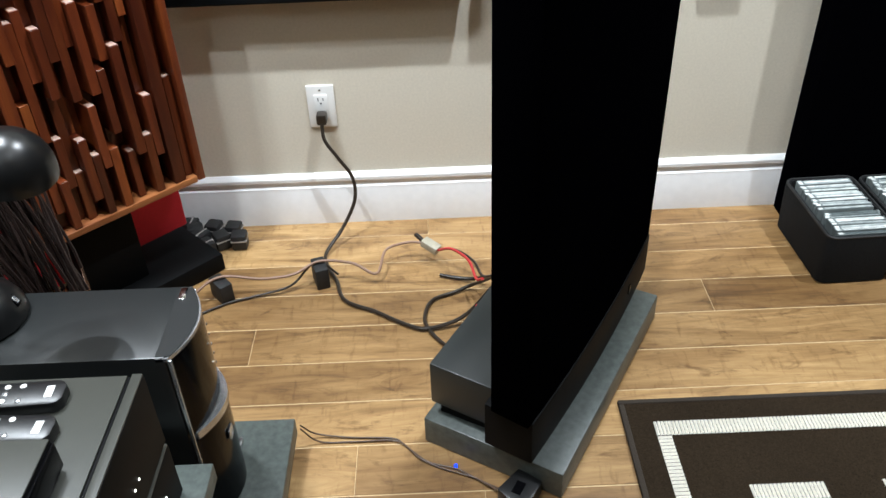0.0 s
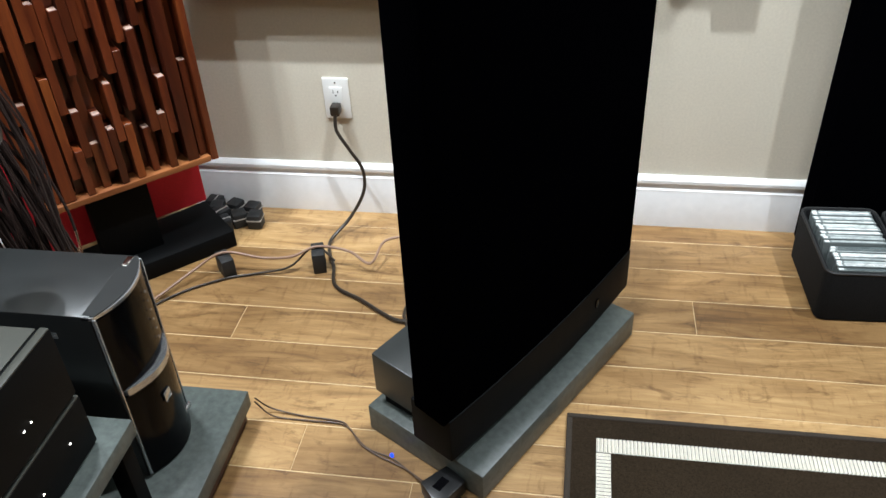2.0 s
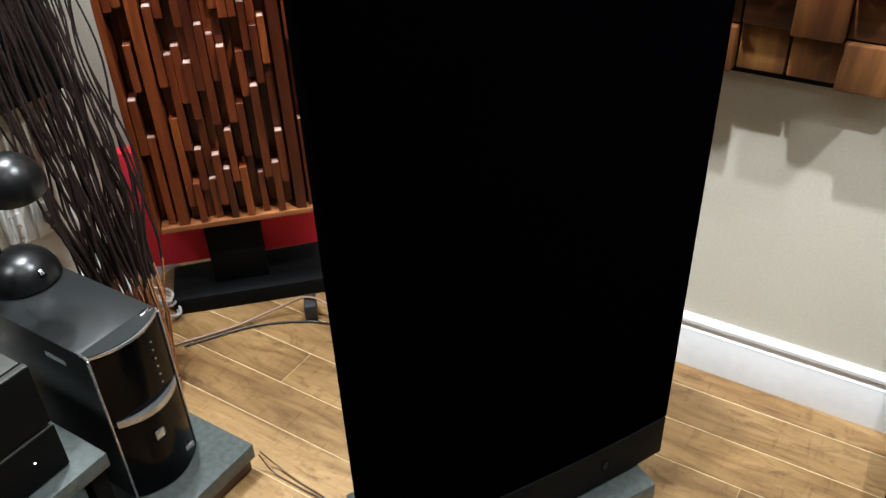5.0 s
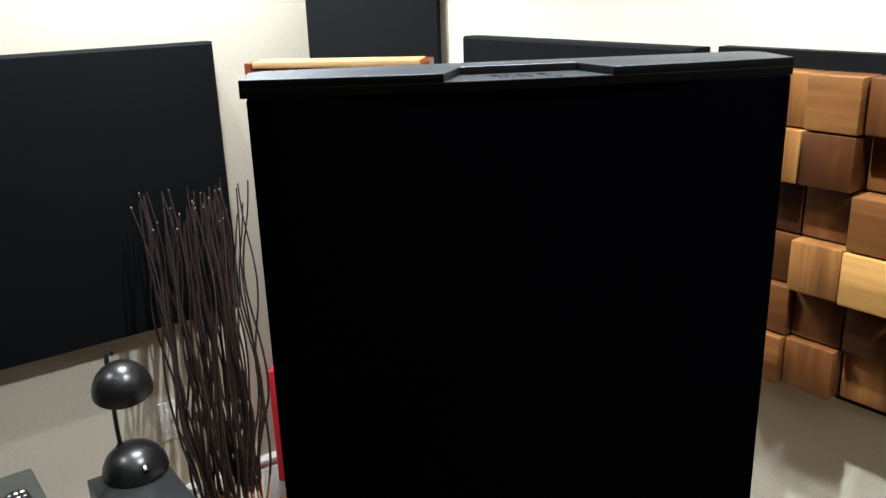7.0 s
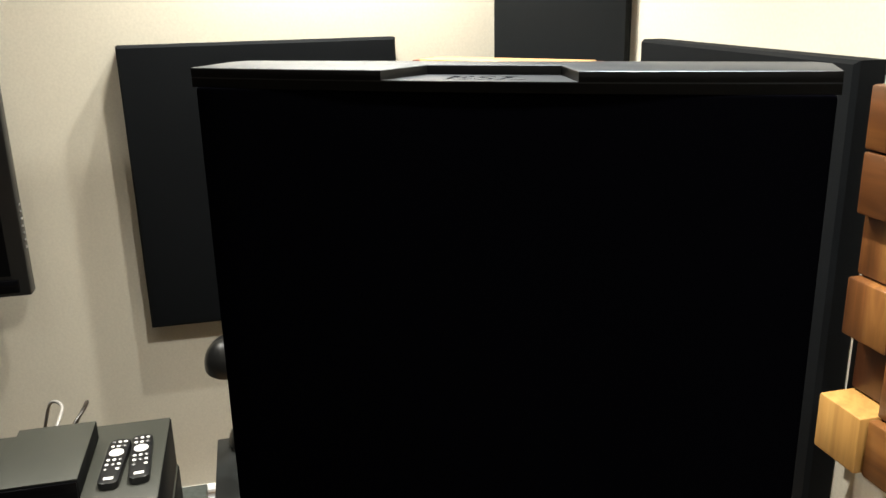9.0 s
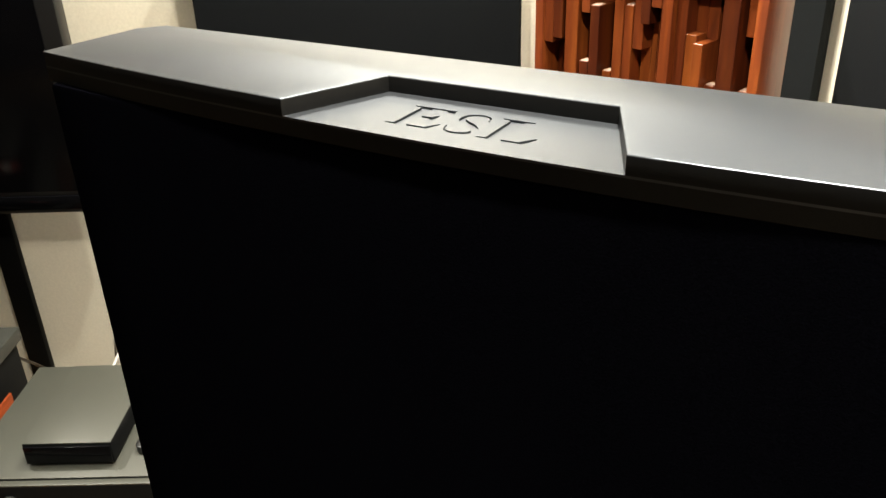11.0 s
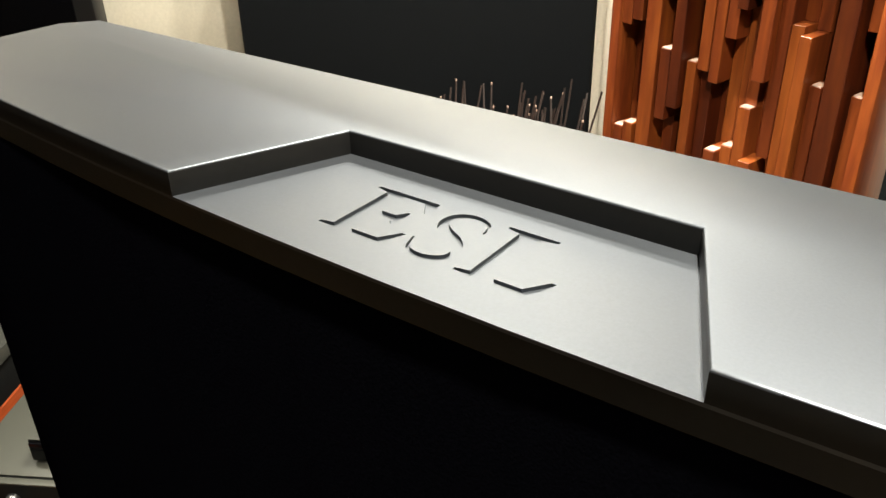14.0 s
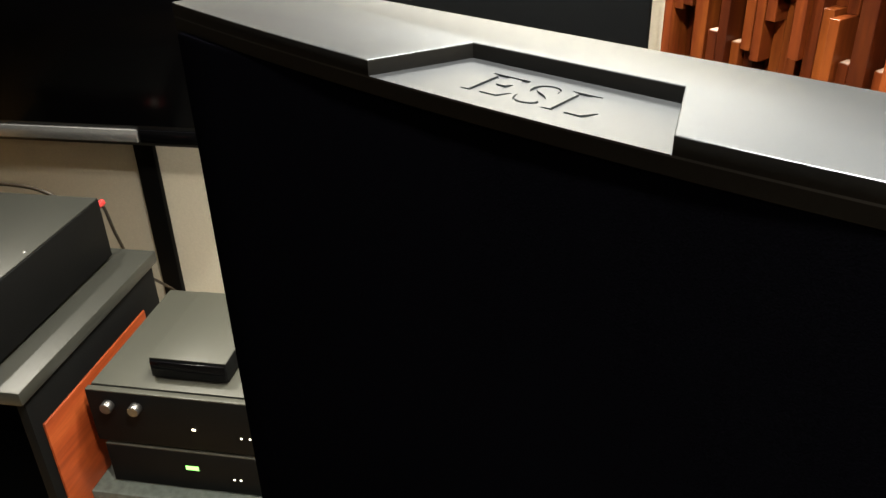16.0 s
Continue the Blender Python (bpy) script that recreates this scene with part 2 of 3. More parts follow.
def rounded(w, d, r, n=5):
    pts = []
    for cx, cy, a0 in ((w / 2 - r, d / 2 - r, 0), (-w / 2 + r, d / 2 - r, 90), (-w / 2 + r, -d / 2 + r, 180), (w / 2 - r, -d / 2 + r, 270)):
        for k in range(n):
            a = radians(a0 + 90 * k / (n - 1))
            pts.append((cx + r * math.cos(a), cy + r * math.sin(a)))
    return pts


def finish(name, bm, material, smooth=0):
    me = bpy.data.meshes.new(name)
    bmesh.ops.recalc_face_normals(bm, faces=bm.faces[:])
    bm.to_mesh(me)
    bm.free()
    for m in material if isinstance(material, (list, tuple)) else [material]:
        me.materials.append(m)
    if smooth:
        me.polygons.foreach_set("use_smooth", [True] * len(me.polygons))
        me.set_sharp_from_angle(angle=radians(smooth))
    return me


def part(name, bm, material, parent, label="", smooth=35):
    ob = new(name, finish(name, bm, material, smooth))
    ob.parent = parent
    return tagged(ob, label=label)


def thing(name, m, label, category, group="", kind=""):
    ob = new(name)
    ob.empty_display_size = 0.05
    ob.matrix_basis = m
    return tagged(ob, label, category, group, kind)


def solid(name, bm, material, label, category="", kind="", m=None, smooth=35, group=""):
    ob = new(name, finish(name, bm, material, smooth))
    if m is not None:
        ob.matrix_basis = m
    return tagged(ob, label, category, group, kind)


# ---- room shell ----
X0, X1, Y0, Y1 = 0.03, 4.6, -4.2, 0.0
solid("wall_north", bm_box(X1 - X0 + 0.3, 0.12, CEIL, (X0 + X1) / 2, Y1 + 0.06, CEIL / 2), paint, "greige painted plaster wall with white outlet", "wall", "structure")
solid("wall_west", bm_box(0.12, Y1 - Y0, CEIL, X0 - 0.06, (Y0 + Y1) / 2, CEIL / 2), paint, "greige painted plaster wall behind the television", "wall", "structure")
# South and east walls are unseen, added dark to dim the cap's reflections
solid("wall_south", bm_box(X1 - X0 + 0.3, 0.12, CEIL, (X0 + X1) / 2, Y0 - 0.06, CEIL / 2), dark_paint, "added unseen charcoal wall closing the room and darkening reflections", "wall", "structure")
solid("wall_east", bm_box(0.12, Y1 - Y0, CEIL, X1 + 0.06, (Y0 + Y1) / 2, CEIL / 2), dark_paint, "added unseen charcoal wall closing the room and darkening reflections", "wall", "structure")
solid("ceiling", bm_box(X1 - X0 + 0.3, Y1 - Y0 + 0.3, 0.1, (X0 + X1) / 2, (Y0 + Y1) / 2, CEIL + 0.05), ceiling_paint, "white painted flat ceiling with recessed downlights", "ceiling", "structure")
floor = solid("floor", bm_box(X1 - X0, Y1 - Y0, 0.06, (X0 + X1) / 2, (Y0 + Y1) / 2, -0.0312), oak_bevel, "oak laminate plank floor with pale joints", "floor", "structure")

for sx, sy, sw in SPOTS:
    f = thing("recessed_downlight", pose(sx, sy, CEIL), "round white recessed ceiling downlight", "ceiling light", "ceiling downlights")
    part("trim_ring", bm_lathe([(0.042, 0.0), (0.046, -0.006), (0.06, -0.006), (0.062, 0.0)], 28), white_plastic, f)


def baseboard_profile():
    return [(0, 0), (0.018, 0), (0.018, 0.101), (0.0155, 0.108), (0.0155, 0.116), (0.011, 0.121), (0.011, 0.132), (0.016, 0.137), (0.016, 0.146), (0.010, 0.153), (0.004, 0.157), (0, 0.157)]


def baseboard(name, length, m):
    bm = bmesh.new()
    a = [bm.verts.new((0, -d, z)) for d, z in baseboard_profile()]
    b = [bm.verts.new((length, -d, z)) for d, z in baseboard_profile()]
    n = len(a)
    for k in range(n):
        bm.faces.new((a[k], a[(k + 1) % n], b[(k + 1) % n], b[k]))
    bm.faces.new(a)
    bm.faces.new(b[::-1])
    return solid(name, bm, white_gloss, "tall white moulded baseboard along the wall", "baseboard", "structure", m, smooth=25)


baseboard("baseboard", X1 - X0, pose(X0, Y1, 0))
baseboard("baseboard", Y1 - Y0, pose(X0, Y0, 0, 0, 0, 90))


# ---- electrostatic loudspeaker on its granite slab ----
SPK = pose(1.4515, -0.7015, 0, 0, 0, 59.35)


E_SHAPE = "0,0 .86,0 1,.28 .94,.28 .78,.07 .42,.07 .42,.46 .62,.46 .70,.36 .74,.36 .74,.66 .70,.66 .62,.55 .42,.55 .42,.93 .72,.93 .86,.74 .92,.74 .88,1 0,1 0,.96 .16,.93 .16,.07 0,.04"
L_SHAPE = "0,0 .88,0 1,.30 .94,.30 .76,.07 .44,.07 .44,.93 .62,.96 .62,1 0,1 0,.96 .16,.93 .16,.07 0,.04"


def outline(shape):
    return [tuple(float(q) for q in p.split(",")) for p in shape.split()]


def s_outline():
    """A serif S: a bent line, thick in the middle and thin at its ends."""
    line = [(0.88, 0.72), (0.80, 0.90), (0.52, 0.97), (0.24, 0.89), (0.17, 0.72), (0.34, 0.57), (0.66, 0.44), (0.84, 0.27), (0.76, 0.10), (0.46, 0.03), (0.18, 0.10), (0.07, 0.30)]
    p = smooth_path([(x, y, 0) for x, y in line], 4)
    left, right = [], []
    for k, q in enumerate(p):
        ahead = (p[min(k + 1, len(p) - 1)] - p[max(k - 1, 0)]).normalized()
        side = Vector((-ahead.y, ahead.x, 0))
        t = k / (len(p) - 1)
        w = 0.018 + 0.064 * math.sin(math.pi * t) ** 2
        left.append(tuple((q + side * w).xy))
        right.append(tuple((q - side * w).xy))
    return left + right[::-1]


def engraved_plate(outer, z):
    """A thin plate with letter-shaped holes, so that the letters stand sunk in it."""
    cu = bpy.data.curves.new("plate", "CURVE")
    cu.dimensions, cu.fill_mode, cu.extrude = "2D", "BOTH", 0.0007
    sets = [outer]
    for pts, x0, w in ((outline(E_SHAPE), -0.0442, 0.0322), (s_outline(), -0.0108, 0.0235), (outline(L_SHAPE), 0.0146, 0.0322)):
        sets.append([(x0 + x * w, 0.0080 + y * 0.0345) for x, y in pts])
    for pts in sets:
        s = cu.splines.new("POLY")
        s.points.add(len(pts) - 1)
        for q, (x, y) in zip(s.points, pts):
            q.co = (x, y, 0, 1)
        s.use_cyclic_u = True
    tmp = new("plate", cu)
    bpy.context.view_layer.update()
    me = bpy.data.meshes.new_from_object(tmp.evaluated_get(bpy.context.evaluated_depsgraph_get()))
    bpy.data.objects.remove(tmp)
    bm = bmesh.new()
    bm.from_mesh(me)
    bmesh.ops.remove_doubles(bm, verts=bm.verts[:], dist=1e-6)
    bm.transform(pose(0, 0, z - 0.0007))
    return bm


def bowed(x0, x1, bow, front, n=14):
    """Points along a front edge that bows forward."""
    return [(x, front + bow * x * x) for x in (x0 + (x1 - x0) * k / n for k in range(n + 1))]


def speaker():
    sp = thing("electrostatic_speaker", SPK, "tall black cloth electrostatic panel loudspeaker with grey cap", "loudspeaker")
    # cloth-covered panel with a bowed front and softly rounded upright edges
    part("cloth_panel", bm_prism(bowed(-0.340, 0.341, 0.11, -0.009) + [(0.332, 0.083), (-0.331, 0.083)], 0.195, 1.4285, 0.004, 2), black_fabric, sp, "black acoustic cloth sleeve")
    # base: bowed front skirt and deep rear electronics box
    part("front_skirt", bm_prism(bowed(-0.328, 0.336, 0.11, -0.012) + [(0.33, 0.10), (-0.322, 0.10)], 0.092, 0.198, 0.003), black_matt, sp, "black moulded front skirt")
    part("badge", bm_box(0.012, 0.004, 0.022, 0.175, -0.0095, 0.150, 0.001), gloss_black, sp)
    part("rear_box", bm_prism([(-0.285, 0.1), (0.285, 0.1), (0.280, 0.241), (-0.280, 0.241)], 0.098, 0.202, 0.004), grey_box, sp, "grey-black rear electronics box")
    part("foot_plate", bm_prism([(-0.27, 0.02), (0.27, 0.02), (0.27, 0.225), (-0.27, 0.225)], 0.068, 0.098, 0.002), black_matt, sp)
    t0 = part("terminal_panel", bm_box(0.12, 0.004, 0.06, 0.0, 0.242, 0.15, 0.001), black_plastic, sp)
    for k, c in ((-0.03, cable_red), (0.03, cable_black)):
        part("binding_post", bm_lathe([(0.006, 0), (0.006, 0.02), (0.004, 0.024)], 12, m=pose(k, 0.244, 0.15, -90, 0, 0)), c, t0)
    # cap: flat top with a notch that slopes back from the front edge
    zt, zb, zr = 1.450, 1.428, 1.4395
    notch = [(-0.1045, -0.0089), (-0.0755, 0.0600), (0.0755, 0.0600), (0.1040, -0.0089)]
    back = [(0.344, 0.094), (0.329, 0.1125), (-0.329, 0.1125), (-0.344, 0.094)]
    left, right = bowed(-0.347, notch[0][0], 0.17, -0.0108), bowed(notch[3][0], 0.344, 0.17, -0.0108)
    cap = part("top_cap", bm_slab_top(left + notch[1:3] + right + back, zr, zt, 0.0009), [cap_metal, cap_shade], sp, "satin grey metallic cap, its sides coloured dark as shade", 30)
    # upright faces get the dark copy, so their shade is in the colour
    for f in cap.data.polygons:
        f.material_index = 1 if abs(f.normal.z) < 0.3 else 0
    low = bowed(-0.347, 0.344, 0.17, -0.0108)
    rim = part("cap_rim", bm_prism(low + back, zb, zr - 0.0014), [cap_metal, cap_shade], cap)
    # rim sides likewise: shade put into the colour
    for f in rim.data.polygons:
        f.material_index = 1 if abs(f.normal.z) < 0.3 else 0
    part("notch_floor", engraved_plate(low + back, zr), cap_metal, cap, "notch floor engraved with the letters ESL")
    return sp


speaker()
solid("granite_slab", bm_prism([(-0.306, -0.056), (0.286, -0.050), (0.288, 0.25), (-0.302, 0.247)], 0.0, 0.068, 0.004), granite, "grey-green stone slab under the loudspeaker", "stone slab", m=SPK)


# ---- framed slat diffuser standing across the corner ----
def slat_diffuser():
    d = thing("slat_diffuser", pose(0.396, -0.366, 0, 0, 0, 45), "orange-brown cedar skyline diffuser of stepped vertical slats", "diffuser")
    w, z0, z1, deep = 0.462, 0.272, 1.374, 0.094
    for sx in (-1, 1):
        part("side_board", bm_box(0.018, deep, z1 - z0 - 0.004, sx * (w / 2 - 0.009), deep / 2, (z0 + z1) / 2, 0.0015), slat_wood, d)
    part("bottom_board", bm_box(w - 0.04, deep, 0.016, 0, deep / 2 + 0.002, z0 + 0.008, 0.0015), rail_wood, d, "orange-brown bottom board")
    # top board's pale tone stands in for downlight falling on it
    part("top_board", bm_box(w - 0.04, deep, 0.016, 0, deep / 2 + 0.002, z1 - 0.008, 0.0015), lit_top_wood, d)
    part("back_board", bm_box(w - 0.036, 0.012, z1 - z0 - 0.04, 0, deep - 0.004, (z0 + z1) / 2, 0.001), slat_wood, d)
    rnd, chance = random.Random(11), random.Random(5)
    n = 20
    pitch = (w - 0.040) / n
    levels = (0.004, 0.018, 0.034, 0.050, 0.068)

    def slat(x, wd, z, top, y0):
        bm = bm_box(wd, deep - 0.012 - y0, top - z, 0, (y0 + deep - 0.012) / 2, 0, 0.0008, 1)
        ob = part("slat", bm, slat_wood, d)
        ob.location = (x, 0, (z + top) / 2)
        # thin sheet on proud slat tops: sawn grain plus overhead light as colour
        if y0 < 0.03 and top < z1 - 0.03 and chance.random() < 0.8:
            part("sawn_end", bm_box(wd - 0.004, 0.020, 0.0012, 0, y0 + 0.0115, (top - z) / 2 + 0.0006), end_grain, ob, "sawn end, its colour paled as lit from above")

    k = 0
    while k < n:
        full = k in (2, 3, 17, 18)
        wide = 2 if (k in (2, 17) or (not full and k + 1 not in (2, 17) and k + 1 < n and rnd.random() < 0.05)) else 1
        x = -w / 2 + 0.020 + pitch * (k + wide / 2)
        z, low = z0 + 0.018, k % 2 == 0
        if full:
            slat(x, pitch * 1.35, z, z1 - 0.018, 0.005)
        while not full and z < z1 - 0.03:
            h = rnd.choice((0.09, 0.13, 0.18, 0.22)) * (0.5 if z < z0 + 0.02 and k % 3 else 1) if low else rnd.choice((0.12, 0.15, 0.20, 0.26))
            top = min(z + h, z1 - 0.018)
            if z1 - 0.018 - top < 0.05:
                top = z1 - 0.018
            y0 = levels[rnd.choice((2, 3, 3, 4, 4))] if low else levels[rnd.choice((0, 0, 1, 1))]
            slat(x, pitch * wide * (rnd.choice((0.84, 0.93, 0.97)) if not low else 0.97), z, top, y0)
            low = not low
            z = top
        k += wide
    return d


slat_diffuser()

# stand, red panel and column below the diffuser
ST = pose(0.3895, -0.3725, 0, 0, 0, 45)
stand = thing("floor_stand", ST, "flat black floor plate with short black column", "stand")
part("floor_plate", bm_prism([(-0.222, -0.005), (0.232, -0.012), (0.232, 0.19), (-0.222, 0.17)], 0.0, 0.052, 0.004), black_matt, stand)
part("column", bm_prism([(-0.10, 0.052), (0.055, 0.052), (0.055, 0.10), (-0.10, 0.10)], 0.052, 0.272, 0.002), black_matt, stand)
solid("red_corner_panel", bm_prism([(-0.288, 0.108), (0.215, 0.108), (0.215, 0.156), (-0.288, 0.156)], 0.10, 0.475, 0.006), red_fabric, "bright red felt panel behind the slat diffuser", "panel", m=ST @ pose(0, 0, 0))


# ---- fabric acoustic panels ----
def acoustic_panel(m, w, h, deep, label, fabric, bev=0.03):
    """A fabric panel hung on a wall: its back at y = 0, front at -deep, chamfered round the front."""
    p = thing("acoustic_panel", m, label, "acoustic panel", "fabric acoustic panels")
    bm = bmesh.new()
    rings = []
    for y, i in ((0, 0.0), (-deep + 0.012, 0.0), (-deep + 0.004, 0.006), (-deep, bev)):
        rings.append([bm.verts.new((sx * (w / 2 - i), y, sz * (h / 2 - i))) for sx, sz in ((-1, -1), (1, -1), (1, 1), (-1, 1))])
    for a, b in zip(rings, rings[1:]):
        for k in range(4):
            bm.faces.new((a[k], a[(k + 1) % 4], b[(k + 1) % 4], b[k]))
    bm.faces.new(rings[-1])
    bm.faces.new(rings[0][::-1])
    part("fabric_face", bm, fabric, p, smooth=20)
    for sx in (-1, 1):
        part("wall_bracket", bm_box(0.03, 0.004, 0.03, sx * w * 0.35, 0.002, h * 0.4), silver, p)
    return p


acoustic_panel(pose(X0 + 0.004, -0.889, 1.052, 0, 0, 90), 0.692, 0.738, 0.056, "square charcoal fabric acoustic panel on the west wall", panel_fabric)
acoustic_panel(pose(0.857, -0.004, 1.034, 0, 0, 0), 0.705, 0.768, 0.056, "square charcoal fabric acoustic panel above the outlet", panel_fabric)
acoustic_panel(pose(0.226, -0.138, 1.38, 0, 0, 45), 0.365, 1.9, 0.03, "tall narrow charcoal fabric bass trap across the corner", trap_fabric, 0.004)
tall = acoustic_panel(pose(2.50, -0.024, 0.86, 0, 0, 0), 0.83, 1.72, 0.06, "tall floor-standing black fabric acoustic panel", black_fabric, 0.01)


# ---- wooden block diffuser on a black back plate ----
def block_diffuser():
    x0, z0, p = 1.276, 0.826, 0.0945
    d = thing("block_diffuser", pose(x0, 0, z0), "skyline diffuser of brown wooden blocks on black plate", "diffuser")
    part("back_plate", bm_box(0.64, 0.03, 0.612, 0.289, -0.015, 0.29, 0.002), black_matt, d, "black back plate")
    rnd = random.Random(4)
    depth = [
        [5, 3, 2, 0, 0, 2],
        [0, 2, 1, 1, 3, 1],
        [2, 1, 3, 4, 1, 3],
        [1, 1, 1, 3, 2, 0],
        [2, 3, 3, 0, 3, 2],
        [2, 2, 3, 2, 1, 3],
    ]
    for r in range(6):
        for c in range(6):
            deep = (0.020, 0.036, 0.052, 0.066, 0.072, 0.076)[depth[r][c]]
            bm = bm_box(p - 0.0025, deep, p - 0.0025, 0, -deep / 2, 0, 0.004, 2)
            b = part("wood_block", bm, gold_block_wood if (r, c) in ((0, 0), (2, 3), (4, 4), (3, 5)) else block_wood, d)
            b.location = (p * (c + 0.5) + rnd.uniform(-0.001, 0.001), -0.03, p * (r + 0.5))
            b.rotation_euler = (0, rnd.choice((0, radians(90), radians(180))), 0)
    return d


block_diffuser()


# ---- wall plates and mains plug ----
def wall_plate(m, label, kind):
    w = thing("wall_outlet", m, label, "outlet")
    plate = part("cover_plate", bm_box(0.072, 0.006, 0.119, 0, -0.003, 0, 0.0025, 3), white_plastic, w)
    part("insert", bm_box(0.034, 0.004, 0.068, 0, -0.0075, 0, 0.001), white_plastic, plate)
    for sz in (-1, 1):
        part("screw", bm_lathe([(0.0028, 0), (0.0028, 0.001), (0.001, 0.0014)], 10, m=pose(0, -0.006, sz * 0.047, 90, 0, 0)), silver, plate)
    if kind == "duplex":
        for sz in (-1, 1):
            for sx, hh in ((-0.0065, 0.009), (0.0065, 0.007)):
                part("slot", bm_box(0.0022, 0.001, hh, sx, -0.0098, sz * 0.019 + 0.003), dark_slot, plate)
            part("earth_hole", bm_lathe([(0.0024, 0), (0.0024, 0.001)], 12, m=pose(0, -0.0095, sz * 0.019 - 0.008, 90, 0, 0)), dark_slot, plate)
    else:
        part("jack", bm_lathe([(0.006, 0), (0.006, 0.004), (0.003, 0.004)], 14, m=pose(0, -0.009, 0, 90, 0, 0)), silver, plate)
    return w


wall_plate(pose(0.838, 0, 0.358), "white duplex wall outlet with a black plug", "duplex")
wall_plate(pose(X0, -0.770, 0.381, 0, 0, 90), "white wall plate with a centre jack", "jack")
wall_plate(pose(X0, -0.690, 0.376, 0, 0, 90), "white wall plate with a dark plug", "jack")
solid("wall_plug", bm_box(0.03, 0.035, 0.03, 0, -0.027, 0, 0.005), cable_black, "black moulded plug in the wall plate", "plug", m=pose(X0, -0.690, 0.370, 0, 0, 90))


def cable(name, pts, r, material, label, per=7, sides=8):
    return solid(name, bm_tube(smooth_path(pts, per), r, sides), material, label, "cable", smooth=60)


power = thing("mains_cable", pose(0, 0, 0), "thick black mains cord from outlet to loudspeaker", "cable")
part("plug", bm_box(0.027, 0.034, 0.03, 0.838, -0.0275, 0.336, 0.006), cable_black, power)
part("cord", bm_tube(smooth_path([(0.838, -0.040, 0.328), (0.842, -0.055, 0.285), (0.872, -0.062, 0.235), (0.905, -0.066, 0.175), (0.905, -0.08, 0.11), (0.868, -0.115, 0.045), (0.826, -0.18, 0.012), (0.835, -0.235, 0.007), (0.862, -0.295, 0.007),
     (0.889, -0.377, 0.007), (0.968, -0.426, 0.007), (1.03, -0.47, 0.007), (1.085, -0.498, 0.009), (1.15, -0.487, 0.014), (1.20, -0.475, 0.04), (1.252, -0.462, 0.10)], 7), 0.0049, 10), cable_black, power)
cable("loop_cable", [(1.27, -0.42, 0.10), (1.21, -0.352, 0.02), (1.165, -0.362, 0.007), (1.107, -0.392, 0.007), (1.088, -0.455, 0.007), (1.10, -0.505, 0.008), (1.137, -0.559, 0.008), (1.18, -0.60, 0.03)], 0.0046, cable_black, "black looped cable on the floor")
cable("short_lead", [(1.129, -0.290, 0.007), (1.16, -0.303, 0.008), (1.205, -0.318, 0.012), (1.245, -0.335, 0.03)], 0.005, cable_black, "short black braided lead beside the loudspeaker")
cable("speaker_cable", [(0.30, -0.68, 0.006), (0.42, -0.50, 0.007), (0.50, -0.385, 0.03), (0.575, -0.335, 0.0625), (0.68, -0.325, 0.045), (0.76, -0.318, 0.05), (0.823, -0.290, 0.0665), (0.905, -0.281, 0.05), (0.967, -0.303, 0.03), (0.99, -0.23, 0.05), (1.045, -0.20, 0.05), (1.085, -0.206, 0.052)],
      0.0036, cable_pink, "clear-jacketed copper speaker cable over black blocks")
cable("thin_black_cable", [(0.36, -0.62, 0.005), (0.47, -0.46, 0.005), (0.58, -0.375, 0.005), (0.66, -0.345, 0.006), (0.75, -0.325, 0.02), (0.815, -0.286, 0.064), (0.87, -0.30, 0.03)], 0.003, cable_black, "thin black cable along the floor")
tag = thing("cable_connector", pose(1.108, -0.222, 0.052, 0, 12, -38), "beige rectangular cable connector block", "connector")
part("body", bm_box(0.05, 0.026, 0.02, 0, 0, 0, 0.002), speckled("beige_plastic", (0.36, 0.33, 0.25), 0.5, 0.1, 80), tag)
part("sleeve", bm_tube([Vector((-0.055, 0.006, 0)), Vector((-0.025, 0, 0))], 0.0062, 10), cable_black, tag)
cable("red_speaker_lead", [(1.128, -0.243, 0.052), (1.16, -0.285, 0.085), (1.20, -0.355, 0.10), (1.215, -0.43, 0.10), (1.228, -0.47, 0.13)], 0.0036, cable_red, "red speaker lead into the loudspeaker")
cable("black_speaker_lead", [(1.133, -0.238, 0.052), (1.17, -0.28, 0.078), (1.212, -0.345, 0.09), (1.23, -0.42, 0.10), (1.25, -0.46, 0.13)], 0.0036, cable_black, "black speaker lead into the loudspeaker")
cable("adapter_wire", [(0.835, -0.83, 0.055), (0.86, -0.815, 0.012), (0.93, -0.822, 0.004), (1.018, -0.829, 0.004), (1.045, -0.85, 0.004), (1.09, -0.893, 0.004), (1.148, -0.915, 0.004), (1.19, -0.945, 0.006), (1.225, -0.972, 0.012)], 0.0018, cable_brown, "thin brown adapter wire to the small device")
cable("adapter_wire", [(0.835, -0.835, 0.05), (0.87, -0.832, 0.006), (0.95, -0.834, 0.004), (1.03, -0.838, 0.004), (1.075, -0.885, 0.004), (1.12, -0.912, 0.004), (1.18, -0.938, 0.004), (1.222, -0.975, 0.012)], 0.0018, cable_brown, "thin brown adapter wire to the small device")
solid("blue_indicator", bm_lathe([(0.004, 0), (0.004, 0.005), (0.002, 0.008)], 12), led_blue, "small glowing blue indicator on the wire", "indicator", m=pose(1.146, -0.906, 0.0))
dev = thing("wireless_device", pose(1.262, -0.99, 0, 0, 0, 59.6), "small black wireless box on the floor beside the slab", "device")
part("body", bm_prism([(-0.045, -0.03), (0.035, -0.034), (0.045, 0.02), (-0.02, 0.036)], 0.0, 0.034, 0.004), black_plastic, dev)
